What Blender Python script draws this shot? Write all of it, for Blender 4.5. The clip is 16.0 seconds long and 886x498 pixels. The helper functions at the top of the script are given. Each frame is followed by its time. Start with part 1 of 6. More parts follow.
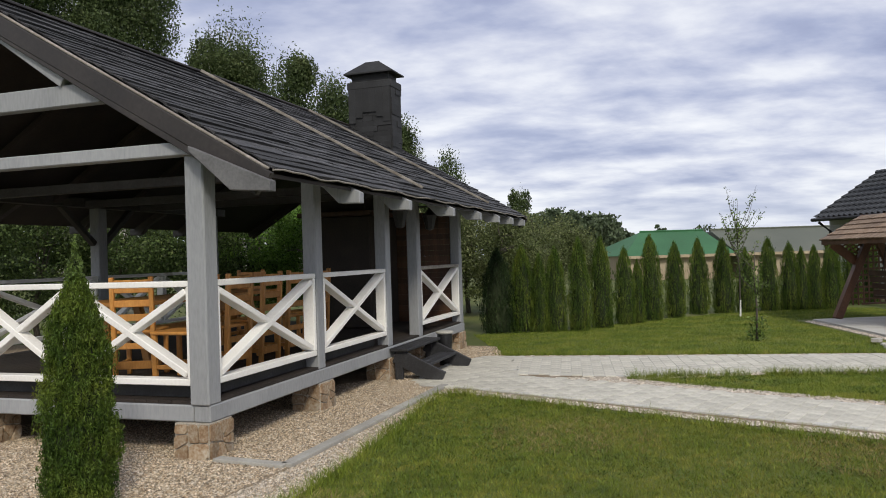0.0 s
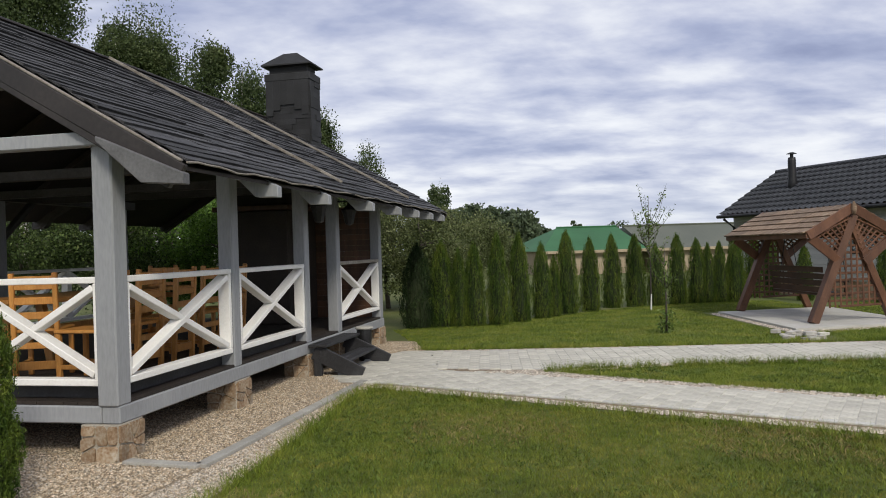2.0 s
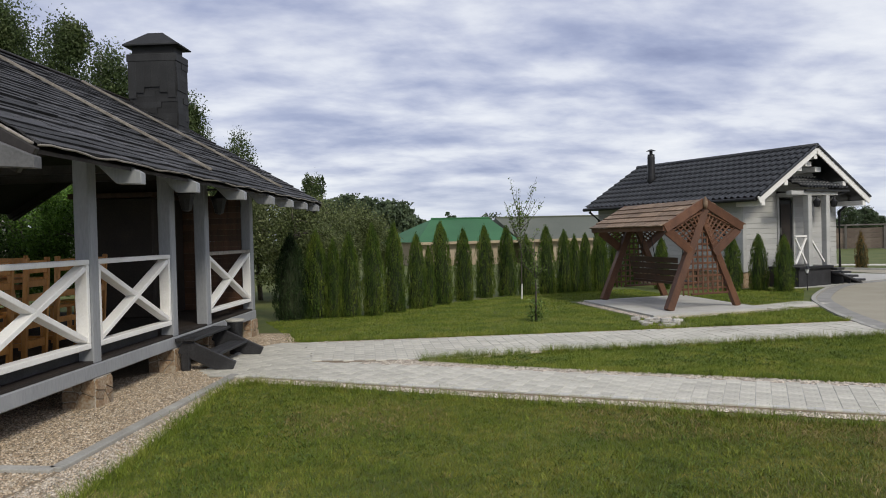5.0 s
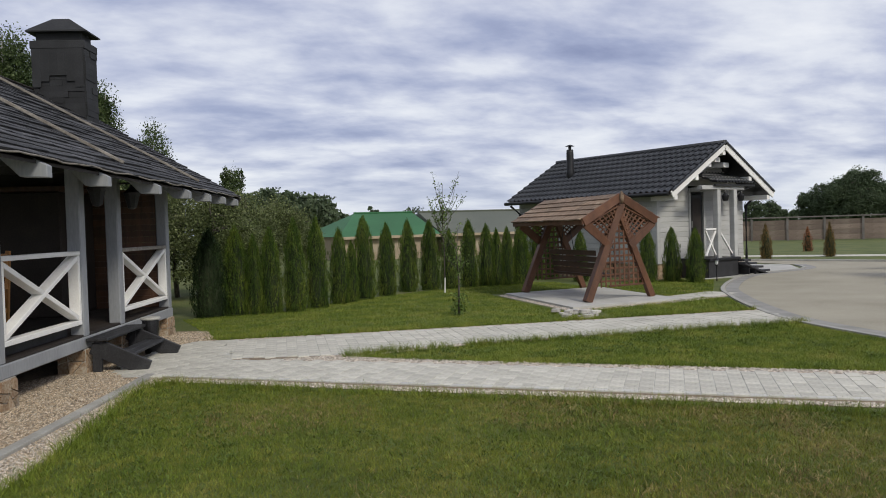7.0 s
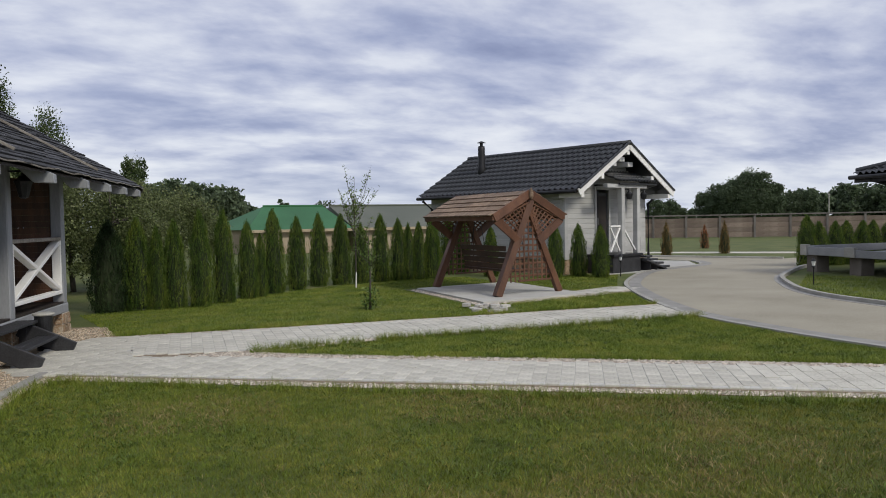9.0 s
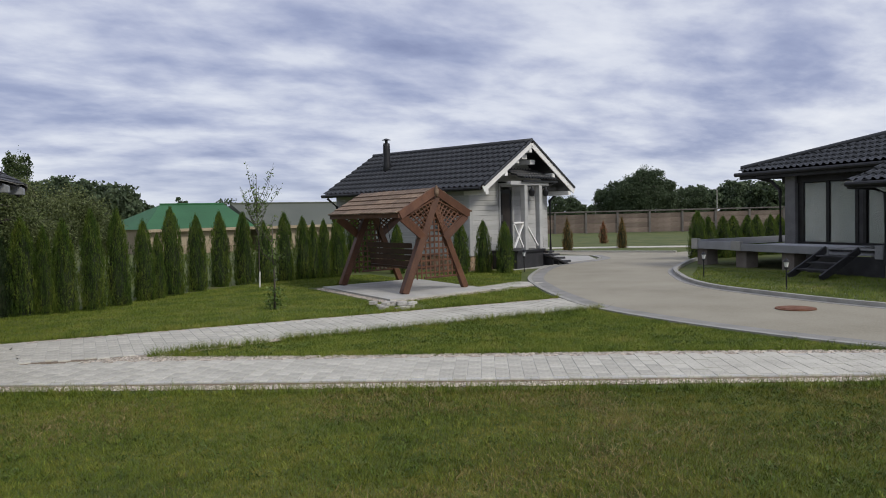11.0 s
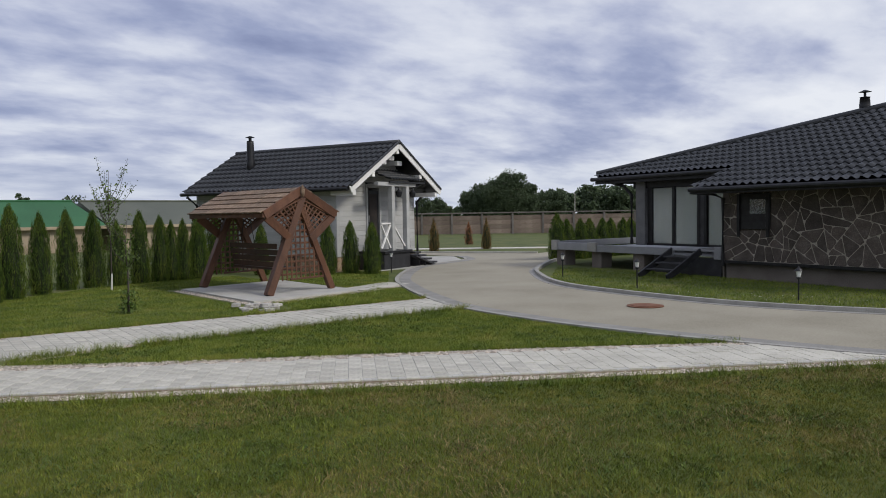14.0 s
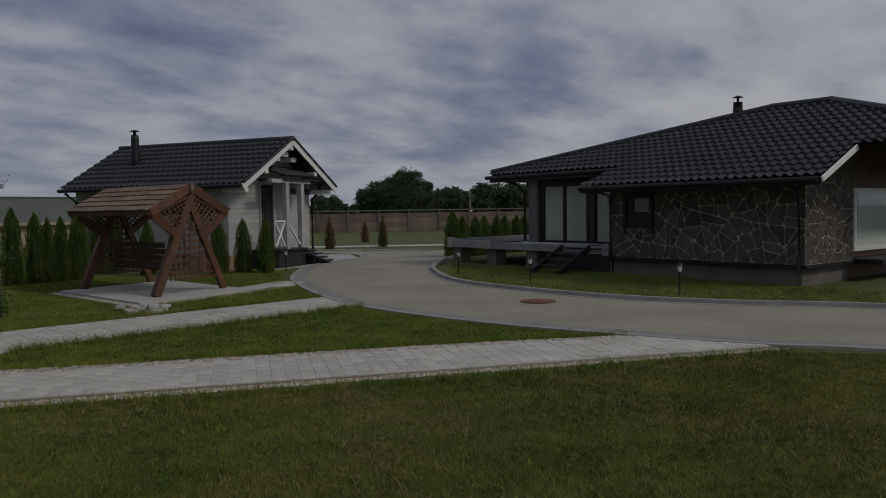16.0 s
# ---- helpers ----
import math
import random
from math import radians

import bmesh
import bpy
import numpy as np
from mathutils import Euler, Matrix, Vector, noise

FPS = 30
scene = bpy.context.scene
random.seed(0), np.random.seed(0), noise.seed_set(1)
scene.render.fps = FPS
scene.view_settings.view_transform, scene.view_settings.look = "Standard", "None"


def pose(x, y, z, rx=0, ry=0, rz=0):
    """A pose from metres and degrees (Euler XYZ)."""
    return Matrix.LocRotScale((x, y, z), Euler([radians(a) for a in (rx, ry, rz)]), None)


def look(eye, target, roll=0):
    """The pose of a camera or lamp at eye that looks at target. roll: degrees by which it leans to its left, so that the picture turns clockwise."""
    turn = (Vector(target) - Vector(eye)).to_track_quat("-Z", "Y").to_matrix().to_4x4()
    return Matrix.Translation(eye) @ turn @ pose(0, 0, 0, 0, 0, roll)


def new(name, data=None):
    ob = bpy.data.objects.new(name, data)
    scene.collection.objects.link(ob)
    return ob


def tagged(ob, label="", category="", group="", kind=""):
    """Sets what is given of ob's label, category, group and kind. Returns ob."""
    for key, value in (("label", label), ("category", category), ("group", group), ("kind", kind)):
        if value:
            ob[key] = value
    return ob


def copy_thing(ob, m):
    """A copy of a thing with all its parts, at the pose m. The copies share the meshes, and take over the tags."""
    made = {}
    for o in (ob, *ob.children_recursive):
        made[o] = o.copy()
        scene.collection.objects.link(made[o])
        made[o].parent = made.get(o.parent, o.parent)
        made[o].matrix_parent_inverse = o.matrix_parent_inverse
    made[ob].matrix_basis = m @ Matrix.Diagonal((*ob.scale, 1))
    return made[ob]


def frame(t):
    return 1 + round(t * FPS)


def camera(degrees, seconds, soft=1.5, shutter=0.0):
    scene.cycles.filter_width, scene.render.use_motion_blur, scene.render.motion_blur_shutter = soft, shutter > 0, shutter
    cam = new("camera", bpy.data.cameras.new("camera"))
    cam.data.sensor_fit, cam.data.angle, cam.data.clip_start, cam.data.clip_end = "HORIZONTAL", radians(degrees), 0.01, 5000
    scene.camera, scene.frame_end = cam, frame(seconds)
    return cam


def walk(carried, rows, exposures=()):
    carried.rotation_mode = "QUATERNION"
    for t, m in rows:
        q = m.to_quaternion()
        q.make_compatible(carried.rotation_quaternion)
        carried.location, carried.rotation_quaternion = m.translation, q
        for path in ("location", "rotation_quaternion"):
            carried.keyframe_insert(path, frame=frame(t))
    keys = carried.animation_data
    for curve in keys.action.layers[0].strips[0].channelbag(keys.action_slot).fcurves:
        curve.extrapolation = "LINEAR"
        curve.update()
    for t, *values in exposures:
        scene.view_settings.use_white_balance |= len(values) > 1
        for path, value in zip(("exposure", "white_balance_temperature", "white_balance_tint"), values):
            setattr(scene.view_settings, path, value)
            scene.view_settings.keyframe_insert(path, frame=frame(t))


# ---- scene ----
cam = camera(60.64, 16.0, soft=0.95)
PATH = [
    (0.0, pose(0, 0, 1.6, 90.543, 1.773, -0.172)),
    (0.5, pose(0, 0, 1.6, 90.362, 1.924, -1.947)),
    (1.0, pose(0, 0, 1.6, 90.209, 1.902, -3.416)),
    (1.5, pose(0, 0, 1.6, 90.079, 1.786, -4.915)),
    (2.0, pose(0, 0, 1.6, 89.995, 1.724, -6.229)),
    (2.5, pose(0, 0, 1.6, 89.942, 1.834, -7.603)),
    (3.0, pose(0, 0, 1.6, 89.803, 1.848, -9.049)),
    (3.5, pose(0, 0, 1.6, 89.696, 1.751, -10.520)),
    (4.0, pose(0, 0, 1.6, 89.466, 1.611, -12.415)),
    (6.5, pose(0, 0, 1.6, 88.523, 1.592, -19.842)),
    (7.0, pose(0, 0, 1.6, 88.439, 1.702, -21.464)),
    (7.5, pose(0, 0, 1.6, 88.302, 1.648, -23.020)),
    (8.0, pose(0, 0, 1.6, 88.125, 1.326, -24.811)),
    (8.5, pose(0, 0, 1.6, 88.033, 1.068, -26.317)),
    (9.0, pose(0, 0, 1.6, 87.877, 1.056, -28.116)),
    (11.5, pose(0, 0, 1.6, 87.491, 1.387, -37.046)),
    (12.0, pose(0, 0, 1.6, 87.482, 1.189, -38.852)),
    (12.5, pose(0, 0, 1.6, 87.519, 0.809, -40.372)),
    (13.0, pose(0, 0, 1.6, 87.573, 0.610, -41.955)),
    (13.5, pose(0, 0, 1.6, 87.548, 0.766, -43.411)),
    (14.0, pose(0, 0, 1.6, 87.376, 0.924, -45.229)),
    (14.5, pose(0, 0, 1.6, 87.219, 0.941, -47.403)),
    (15.0, pose(0, 0, 1.6, 87.196, 0.793, -49.498)),
    (15.5, pose(0, 0, 1.6, 87.166, 0.825, -51.263)),
    (16.0, pose(0, 0, 1.6, 87.081, 0.862, -53.049)),
]
walk(cam, PATH, exposures=[(0.0, 0.18, 6650, 8), (4.0, 0.08, 6550, 8), (9.0, -0.06, 6400, 9), (12.5, -0.15, 6280, 10), (15.1, -0.19, 6300, 10), (15.5, -0.58, 6350, 10), (16.0, -1.40, 6350, 10)])

# ---- world and sun ----
world = bpy.data.worlds.new("sky")
scene.world = world
world.use_nodes = True


def build_sky():
    nt = world.node_tree
    nt.nodes.clear()
    N, L = nt.nodes.new, nt.links.new
    out, bg = N("ShaderNodeOutputWorld"), N("ShaderNodeBackground")
    tc, sep = N("ShaderNodeTexCoord"), N("ShaderNodeSeparateXYZ")
    L(tc.outputs["Generated"], sep.inputs[0])

    def m(op, a, b=None, c=None):
        n = N("ShaderNodeMath")
        n.operation = op
        for i, v in enumerate((a, b, c)):
            if v is None:
                continue
            if isinstance(v, (int, float)):
                n.inputs[i].default_value = v
            else:
                L(v, n.inputs[i])
        return n.outputs[0]

    up = m("MAXIMUM", sep.outputs[2], 0.0)
    # layered clouds: a flat deck seen from below, drawn together towards the horizon
    over = m("ADD", up, 0.20)
    flat = N("ShaderNodeCombineXYZ")
    L(m("DIVIDE", sep.outputs[0], over), flat.inputs[0])
    L(m("DIVIDE", sep.outputs[1], over), flat.inputs[1])

    def clouds(scale, detail, rough, shift, turn, stretch, warp=0.3):
        mp = N("ShaderNodeMapping")
        mp.inputs["Location"].default_value = shift
        mp.inputs["Rotation"].default_value = (0, 0, radians(turn))
        mp.inputs["Scale"].default_value = (stretch, 1.0, 1.0)
        L(flat.outputs[0], mp.inputs[0])
        n = N("ShaderNodeTexNoise")
        n.inputs["Scale"].default_value = scale
        n.inputs["Detail"].default_value = detail
        n.inputs["Roughness"].default_value = rough
        n.inputs["Distortion"].default_value = warp
        L(mp.outputs[0], n.inputs["Vector"])
        return n.outputs["Fac"]

    big = clouds(1.25, 8, 0.50, (3.4, 0.6, 0.35), 30, 0.75, 0.12)
    fine = clouds(3.6, 9, 0.54, (7.3, 2.2, 4), 35, 0.7, 0.10)
    mixed = m("ADD", m("MULTIPLY", big, 0.55), m("MULTIPLY", fine, 0.45))
    # one heavier bank of cloud low in the north-east
    bank = N("ShaderNodeVectorMath")
    bank.operation = "DOT_PRODUCT"
    L(tc.outputs["Generated"], bank.inputs[0])
    bank.inputs[1].default_value = Vector((0.25, 0.93, 0.22)).normalized()
    heavy = m("MULTIPLY", m("POWER", m("MAXIMUM", bank.outputs["Value"], 0.0), 18.0), -0.06)
    # and a brighter, thinner stretch towards the east
    thin = N("ShaderNodeVectorMath")
    thin.operation = "DOT_PRODUCT"
    L(tc.outputs["Generated"], thin.inputs[0])
    thin.inputs[1].default_value = Vector((0.93, 0.30, 0.22)).normalized()
    light = m("MULTIPLY", m("POWER", m("MAXIMUM", thin.outputs["Value"], 0.0), 4.0), 0.042)
    mixed = m("ADD", m("ADD", mixed, 0.055), m("ADD", heavy, light))
    ramp = N("ShaderNodeValToRGB")
    e = ramp.color_ramp.elements
    e[0].position, e[0].color = 0.37, (0.27, 0.305, 0.48, 1)
    e[1].position, e[1].color = 0.69, (0.95, 0.955, 0.99, 1)
    for p, col in ((0.445, (0.38, 0.42, 0.60, 1)), (0.51, (0.55, 0.58, 0.73, 1)), (0.58, (0.76, 0.78, 0.87, 1))):
        k = e.new(p)
        k.color = col
    L(mixed, ramp.inputs[0])
    # clear sky in the gaps and towards the horizon
    sky = N("ShaderNodeTexSky")
    sky.sky_type, sky.sun_disc = "NISHITA", False
    sky.sun_elevation, sky.sun_rotation = radians(39), radians(166)
    sky_s = N("ShaderNodeVectorMath")
    sky_s.operation = "SCALE"
    sky_s.inputs[3].default_value = 0.12
    L(sky.outputs[0], sky_s.inputs[0])
    mix = N("ShaderNodeMix")
    mix.data_type = "RGBA"
    mix.inputs[0].default_value = 0.93
    L(sky_s.outputs[0], mix.inputs[6])
    # pale haze low over the horizon
    haze = N("ShaderNodeMapRange")
    haze.interpolation_type = "SMOOTHSTEP"
    for i, v in ((1, 0.0), (2, 0.10), (3, 0.5), (4, 0.0)):
        haze.inputs[i].default_value = v
    L(up, haze.inputs[0])
    low = N("ShaderNodeMix")
    low.data_type = "RGBA"
    L(haze.outputs[0], low.inputs[0])
    L(ramp.outputs[0], low.inputs[6])
    low.inputs[7].default_value = (0.66, 0.72, 0.84, 1)
    L(low.outputs[2], mix.inputs[7])
    L(mix.outputs[2], bg.inputs[0])
    bg.inputs[1].default_value = SKY_STRENGTH
    L(bg.outputs[0], out.inputs[0])


SKY_STRENGTH = 1.0
build_sky()
sun = new("sun", bpy.data.lights.new("sun", "SUN"))
sun.data.energy, sun.data.angle, sun.data.color = 2.1, radians(12), (1.0, 0.93, 0.80)
sun.matrix_world = look((2.8, -11.25, 9.4), (0, 0, 0))


# ---- materials ----
def shade(name, cols, scale=6.0, fine=60.0, rough=0.7, bump=0.15, metal=0.0, stretch=(1, 1, 1), bumpdist=0.01, vary=0.12, island=False, spec=0.5, coords="Object"):
    """A surface of up to four tones, mixed by broad stains and fine grain, with relief and a shift of tone from piece to piece."""
    mt = bpy.data.materials.new(name)
    mt.use_nodes = True
    nt = mt.node_tree
    N, L = nt.nodes.new, nt.links.new
    b = nt.nodes["Principled BSDF"]
    tc, mp = N("ShaderNodeTexCoord"), N("ShaderNodeMapping")
    mp.inputs["Scale"].default_value = stretch
    L(tc.outputs[coords], mp.inputs[0])
    n1, n2 = N("ShaderNodeTexNoise"), N("ShaderNodeTexNoise")
    n1.inputs["Scale"].default_value, n1.inputs["Detail"].default_value = scale, 5
    n2.inputs["Scale"].default_value, n2.inputs["Detail"].default_value = fine, 4
    L(mp.outputs[0], n1.inputs["Vector"])
    L(mp.outputs[0], n2.inputs["Vector"])
    mx = N("ShaderNodeMath")
    mx.operation = "MULTIPLY_ADD"
    L(n2.outputs["Fac"], mx.inputs[0])
    mx.inputs[1].default_value = 0.45
    half = N("ShaderNodeMath")
    half.operation = "MULTIPLY"
    half.inputs[1].default_value = 0.55
    L(n1.outputs["Fac"], half.inputs[0])
    L(half.outputs[0], mx.inputs[2])
    ramp = N("ShaderNodeValToRGB")
    el = ramp.color_ramp.elements
    k = len(cols)
    el[0].position, el[0].color = 0.34, (*cols[0], 1)
    el[1].position, el[1].color = 0.66, (*cols[-1], 1)
    for i in range(1, k - 1):
        q = el.new(0.34 + 0.32 * i / (k - 1))
        q.color = (*cols[i], 1)
    L(mx.outputs[0], ramp.inputs[0])
    hsv = N("ShaderNodeHueSaturation")
    L(ramp.outputs[0], hsv.inputs["Color"])
    if vary:
        rnd = N("ShaderNodeNewGeometry").outputs["Random Per Island"] if island else N("ShaderNodeObjectInfo").outputs["Random"]
        mr = N("ShaderNodeMapRange")
        mr.inputs["To Min"].default_value, mr.inputs["To Max"].default_value = 1 - vary * 1.6, 1 + vary * 1.6
        L(rnd, mr.inputs[0])
        L(mr.outputs[0], hsv.inputs["Value"])
    L(hsv.outputs[0], b.inputs["Base Color"])
    b.inputs["Roughness"].default_value, b.inputs["Metallic"].default_value = rough, metal
    b.inputs["Specular IOR Level"].default_value = spec
    if bump:
        bp = N("ShaderNodeBump")
        bp.inputs["Strength"].default_value, bp.inputs["Distance"].default_value = bump, bumpdist
        L(mx.outputs[0], bp.inputs["Height"])
        L(bp.outputs[0], b.inputs["Normal"])
    return mt


M_GRASS = shade("lawn_soil", [(0.045, 0.062, 0.012), (0.072, 0.095, 0.017), (0.10, 0.118, 0.026), (0.15, 0.135, 0.05)], 0.8, 28, 0.95, 0.5, vary=0, bumpdist=0.03)
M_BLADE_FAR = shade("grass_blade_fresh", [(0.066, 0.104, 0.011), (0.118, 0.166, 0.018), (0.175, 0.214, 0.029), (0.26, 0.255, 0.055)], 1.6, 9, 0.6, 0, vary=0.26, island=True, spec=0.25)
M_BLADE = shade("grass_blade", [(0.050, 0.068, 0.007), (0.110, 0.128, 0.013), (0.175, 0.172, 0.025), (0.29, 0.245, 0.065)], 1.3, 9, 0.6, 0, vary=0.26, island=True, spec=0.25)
M_CLOVER = shade("clover_leaf", [(0.045, 0.080, 0.012), (0.080, 0.120, 0.018), (0.12, 0.155, 0.03)], 3, 12, 0.6, 0, vary=0.25, island=True, spec=0.3)
M_STRAW = shade("dry_grass", [(0.14, 0.10, 0.04), (0.22, 0.17, 0.075), (0.30, 0.25, 0.12)], 3, 12, 0.8, 0, vary=0.3, island=True, spec=0.2)
M_GRAVEL = shade("gravel", [(0.09, 0.062, 0.038), (0.17, 0.125, 0.08), (0.26, 0.205, 0.14), (0.36, 0.30, 0.23)], 45, 120, 0.9, 0.9, vary=0, bumpdist=0.02)
M_PEBBLE = shade("pebble", [(0.20, 0.135, 0.08), (0.33, 0.25, 0.165), (0.45, 0.375, 0.28), (0.58, 0.52, 0.44)], 30, 60, 0.85, 0.1, vary=0.42, island=True)
M_STONE_PALE = shade("pale_fieldstone", [(0.30, 0.28, 0.25), (0.42, 0.40, 0.37), (0.55, 0.53, 0.49)], 5, 50, 0.9, 0.4, vary=0.2)
M_CHIP = shade("white_pebble", [(0.32, 0.26, 0.195), (0.44, 0.385, 0.315), (0.58, 0.535, 0.47)], 30, 60, 0.85, 0.1, vary=0.36, island=True)
M_PAVER = shade("concrete_paver", [(0.316, 0.300, 0.253), (0.459, 0.440, 0.382), (0.530, 0.510, 0.446), (0.581, 0.560, 0.492)], 1.7, 40, 0.9, 0.4, vary=0.075, bumpdist=0.004)
M_APRON = shade("worn_concrete", [(0.36, 0.35, 0.32), (0.45, 0.44, 0.41), (0.52, 0.51, 0.48)], 1.6, 60, 0.9, 0.3, vary=0.05)
M_KERB = shade("concrete_kerb", [(0.27, 0.26, 0.235), (0.35, 0.34, 0.31), (0.42, 0.41, 0.38)], 4, 70, 0.9, 0.3, vary=0.08)
M_DRIVE = shade("sand_paving", [(0.25, 0.228, 0.17), (0.315, 0.288, 0.222), (0.365, 0.335, 0.262)], 0.7, 40, 0.9, 0.3, vary=0)
M_DRIVE_EDGE = shade("grey_paving_edge", [(0.20, 0.195, 0.18), (0.27, 0.262, 0.245), (0.33, 0.322, 0.30)], 2, 50, 0.9, 0.3, vary=0.1)
M_GREY = shade("grey_painted_wood", [(0.22, 0.23, 0.245), (0.27, 0.28, 0.295), (0.31, 0.32, 0.335)], 2.5, 45, 0.65, 0.2, vary=0.05, stretch=(1, 1, 0.25))
M_WHITE = shade("white_painted_wood", [(0.74, 0.725, 0.70), (0.81, 0.80, 0.775), (0.85, 0.845, 0.82)], 3, 50, 0.55, 0.12, vary=0.03)
M_SHINGLE = shade("weathered_shingle", [(0.010, 0.010, 0.0115), (0.019, 0.019, 0.021), (0.038, 0.0375, 0.041), (0.16, 0.158, 0.16)], 3.0, 34, 0.8, 0.7, vary=0.42, stretch=(0.35, 3, 3), bumpdist=0.012)
M_BARGE = shade("brown_metal_trim", [(0.015, 0.012, 0.011), (0.024, 0.019, 0.017), (0.036, 0.029, 0.026)], 2, 30, 0.5, 0.1, vary=0.05)
M_BATTEN = shade("bare_batten", [(0.14, 0.12, 0.10), (0.21, 0.19, 0.165), (0.30, 0.275, 0.245)], 5, 40, 0.8, 0.3, vary=0.1)
M_DARKWOOD = shade("dark_stained_boards", [(0.045, 0.022, 0.012), (0.08, 0.038, 0.02), (0.12, 0.055, 0.028)], 3, 40, 0.55, 0.3, vary=0.18, stretch=(4, 4, 0.4))
# brown lowered so that shade under the gazebo roof is part of the colour
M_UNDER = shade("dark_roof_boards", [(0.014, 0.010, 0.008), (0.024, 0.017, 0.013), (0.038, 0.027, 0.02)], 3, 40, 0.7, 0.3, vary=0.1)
M_PINE = shade("orange_lacquered_pine", [(0.36, 0.15, 0.035), (0.48, 0.22, 0.055), (0.58, 0.29, 0.085)], 4, 45, 0.4, 0.15, vary=0.1, stretch=(4, 4, 0.5))
M_BLACK = shade("black_painted_wood", [(0.014, 0.014, 0.016), (0.024, 0.024, 0.027), (0.045, 0.045, 0.048)], 4, 60, 0.6, 0.3, vary=0.1)
M_CHIM = shade("dark_slate_cladding", [(0.008, 0.0085, 0.0095), (0.013, 0.0135, 0.015), (0.022, 0.0225, 0.025)], 4, 50, 0.75, 0.4, vary=0.2)
M_STONE = shade("rust_fieldstone", [(0.15, 0.088, 0.046), (0.235, 0.155, 0.092), (0.30, 0.235, 0.165), (0.38, 0.33, 0.265)], 5, 40, 0.9, 0.6, vary=0.2)
M_FLAG = shade("brown_flagstone", [(0.045, 0.036, 0.031), (0.066, 0.053, 0.045), (0.090, 0.074, 0.063), (0.13, 0.11, 0.095)], 4, 45, 0.85, 0.6, vary=0.2)
M_MORTAR = shade("pale_mortar", [(0.20, 0.178, 0.145), (0.32, 0.29, 0.24), (0.46, 0.42, 0.36)], 6, 60, 0.95, 0.4, vary=0)
M_TILE = shade("graphite_metal_tile", [(0.018, 0.0195, 0.022), (0.026, 0.028, 0.031), (0.036, 0.038, 0.042)], 1.2, 30, 0.40, 0.06, vary=0.03, metal=0.0)
M_SIDING = shade("white_log_siding", [(0.36, 0.36, 0.35), (0.43, 0.43, 0.42), (0.48, 0.48, 0.47)], 2, 40, 0.6, 0.2, vary=0.05, stretch=(0.4, 0.4, 3))
M_SWING = shade("red_brown_stained_wood", [(0.066, 0.027, 0.014), (0.105, 0.045, 0.023), (0.155, 0.071, 0.037)], 3, 40, 0.5, 0.25, vary=0.12, stretch=(2, 2, 0.6))
M_SWINGDARK = shade("dark_bench_boards", [(0.03, 0.015, 0.010), (0.05, 0.025, 0.016), (0.075, 0.04, 0.025)], 3, 40, 0.55, 0.25, vary=0.1)
M_PLANKROOF = shade("weathered_roof_plank", [(0.11, 0.066, 0.039), (0.18, 0.118, 0.073), (0.255, 0.178, 0.118), (0.33, 0.255, 0.18)], 4, 40, 0.8, 0.5, vary=0.16, stretch=(0.4, 3, 3))
M_FENCE = shade("brown_fence_board", [(0.13, 0.095, 0.075), (0.19, 0.145, 0.115), (0.25, 0.20, 0.16)], 1.2, 20, 0.85, 0.4, vary=0.16)
M_FENCETOP = shade("grey_fence_cap", [(0.10, 0.09, 0.082), (0.14, 0.127, 0.115), (0.18, 0.165, 0.15)], 2, 30, 0.85, 0.3, vary=0.1)
M_GREENROOF = shade("green_painted_sheet", [(0.020, 0.088, 0.032), (0.027, 0.115, 0.042), (0.036, 0.138, 0.053)], 0.4, 12, 0.75, 0.1, vary=0.04)
M_OLIVEROOF = shade("dull_olive_sheet", [(0.075, 0.085, 0.062), (0.095, 0.105, 0.078), (0.115, 0.122, 0.09)], 0.4, 12, 0.6, 0.1, vary=0.04)
M_SHEDWALL = shade("tan_block_wall", [(0.28, 0.22, 0.15), (0.36, 0.29, 0.20), (0.42, 0.35, 0.26)], 1, 15, 0.9, 0.3, vary=0.05)
M_PLASTER = shade("grey_plinth", [(0.11, 0.094, 0.082), (0.15, 0.13, 0.114), (0.195, 0.172, 0.152)], 2, 50, 0.9, 0.35, vary=0.05)
M_DECK = shade("grey_deck_paint", [(0.20, 0.205, 0.215), (0.26, 0.265, 0.275), (0.31, 0.315, 0.325)], 2, 50, 0.6, 0.2, vary=0.08)
M_BLIND = shade("cream_blind", [(0.34, 0.325, 0.25), (0.40, 0.38, 0.30), (0.45, 0.43, 0.345)], 0.8, 60, 0.8, 0.1, vary=0)
M_RUST = shade("rusty_iron", [(0.14, 0.06, 0.035), (0.20, 0.09, 0.05), (0.26, 0.13, 0.08)], 6, 60, 0.8, 0.4, vary=0, metal=0.3)
M_IRON = shade("black_iron", [(0.012, 0.012, 0.013), (0.02, 0.02, 0.022), (0.035, 0.035, 0.037)], 8, 80, 0.45, 0.2, vary=0, metal=0.4)
M_FROST = shade("frosted_lamp_glass", [(0.55, 0.56, 0.55), (0.66, 0.67, 0.66), (0.75, 0.75, 0.74)], 5, 40, 0.25, 0, vary=0)
M_BARK = shade("grey_bark", [(0.05, 0.042, 0.034), (0.09, 0.078, 0.064), (0.14, 0.125, 0.105)], 5, 40, 0.95, 0.8, vary=0.05, stretch=(1, 1, 0.3))
M_BIRCH = shade("birch_bark", [(0.10, 0.095, 0.09), (0.38, 0.37, 0.345), (0.55, 0.54, 0.52)], 4, 20, 0.8, 0.3, vary=0.05, stretch=(0.6, 0.6, 3))
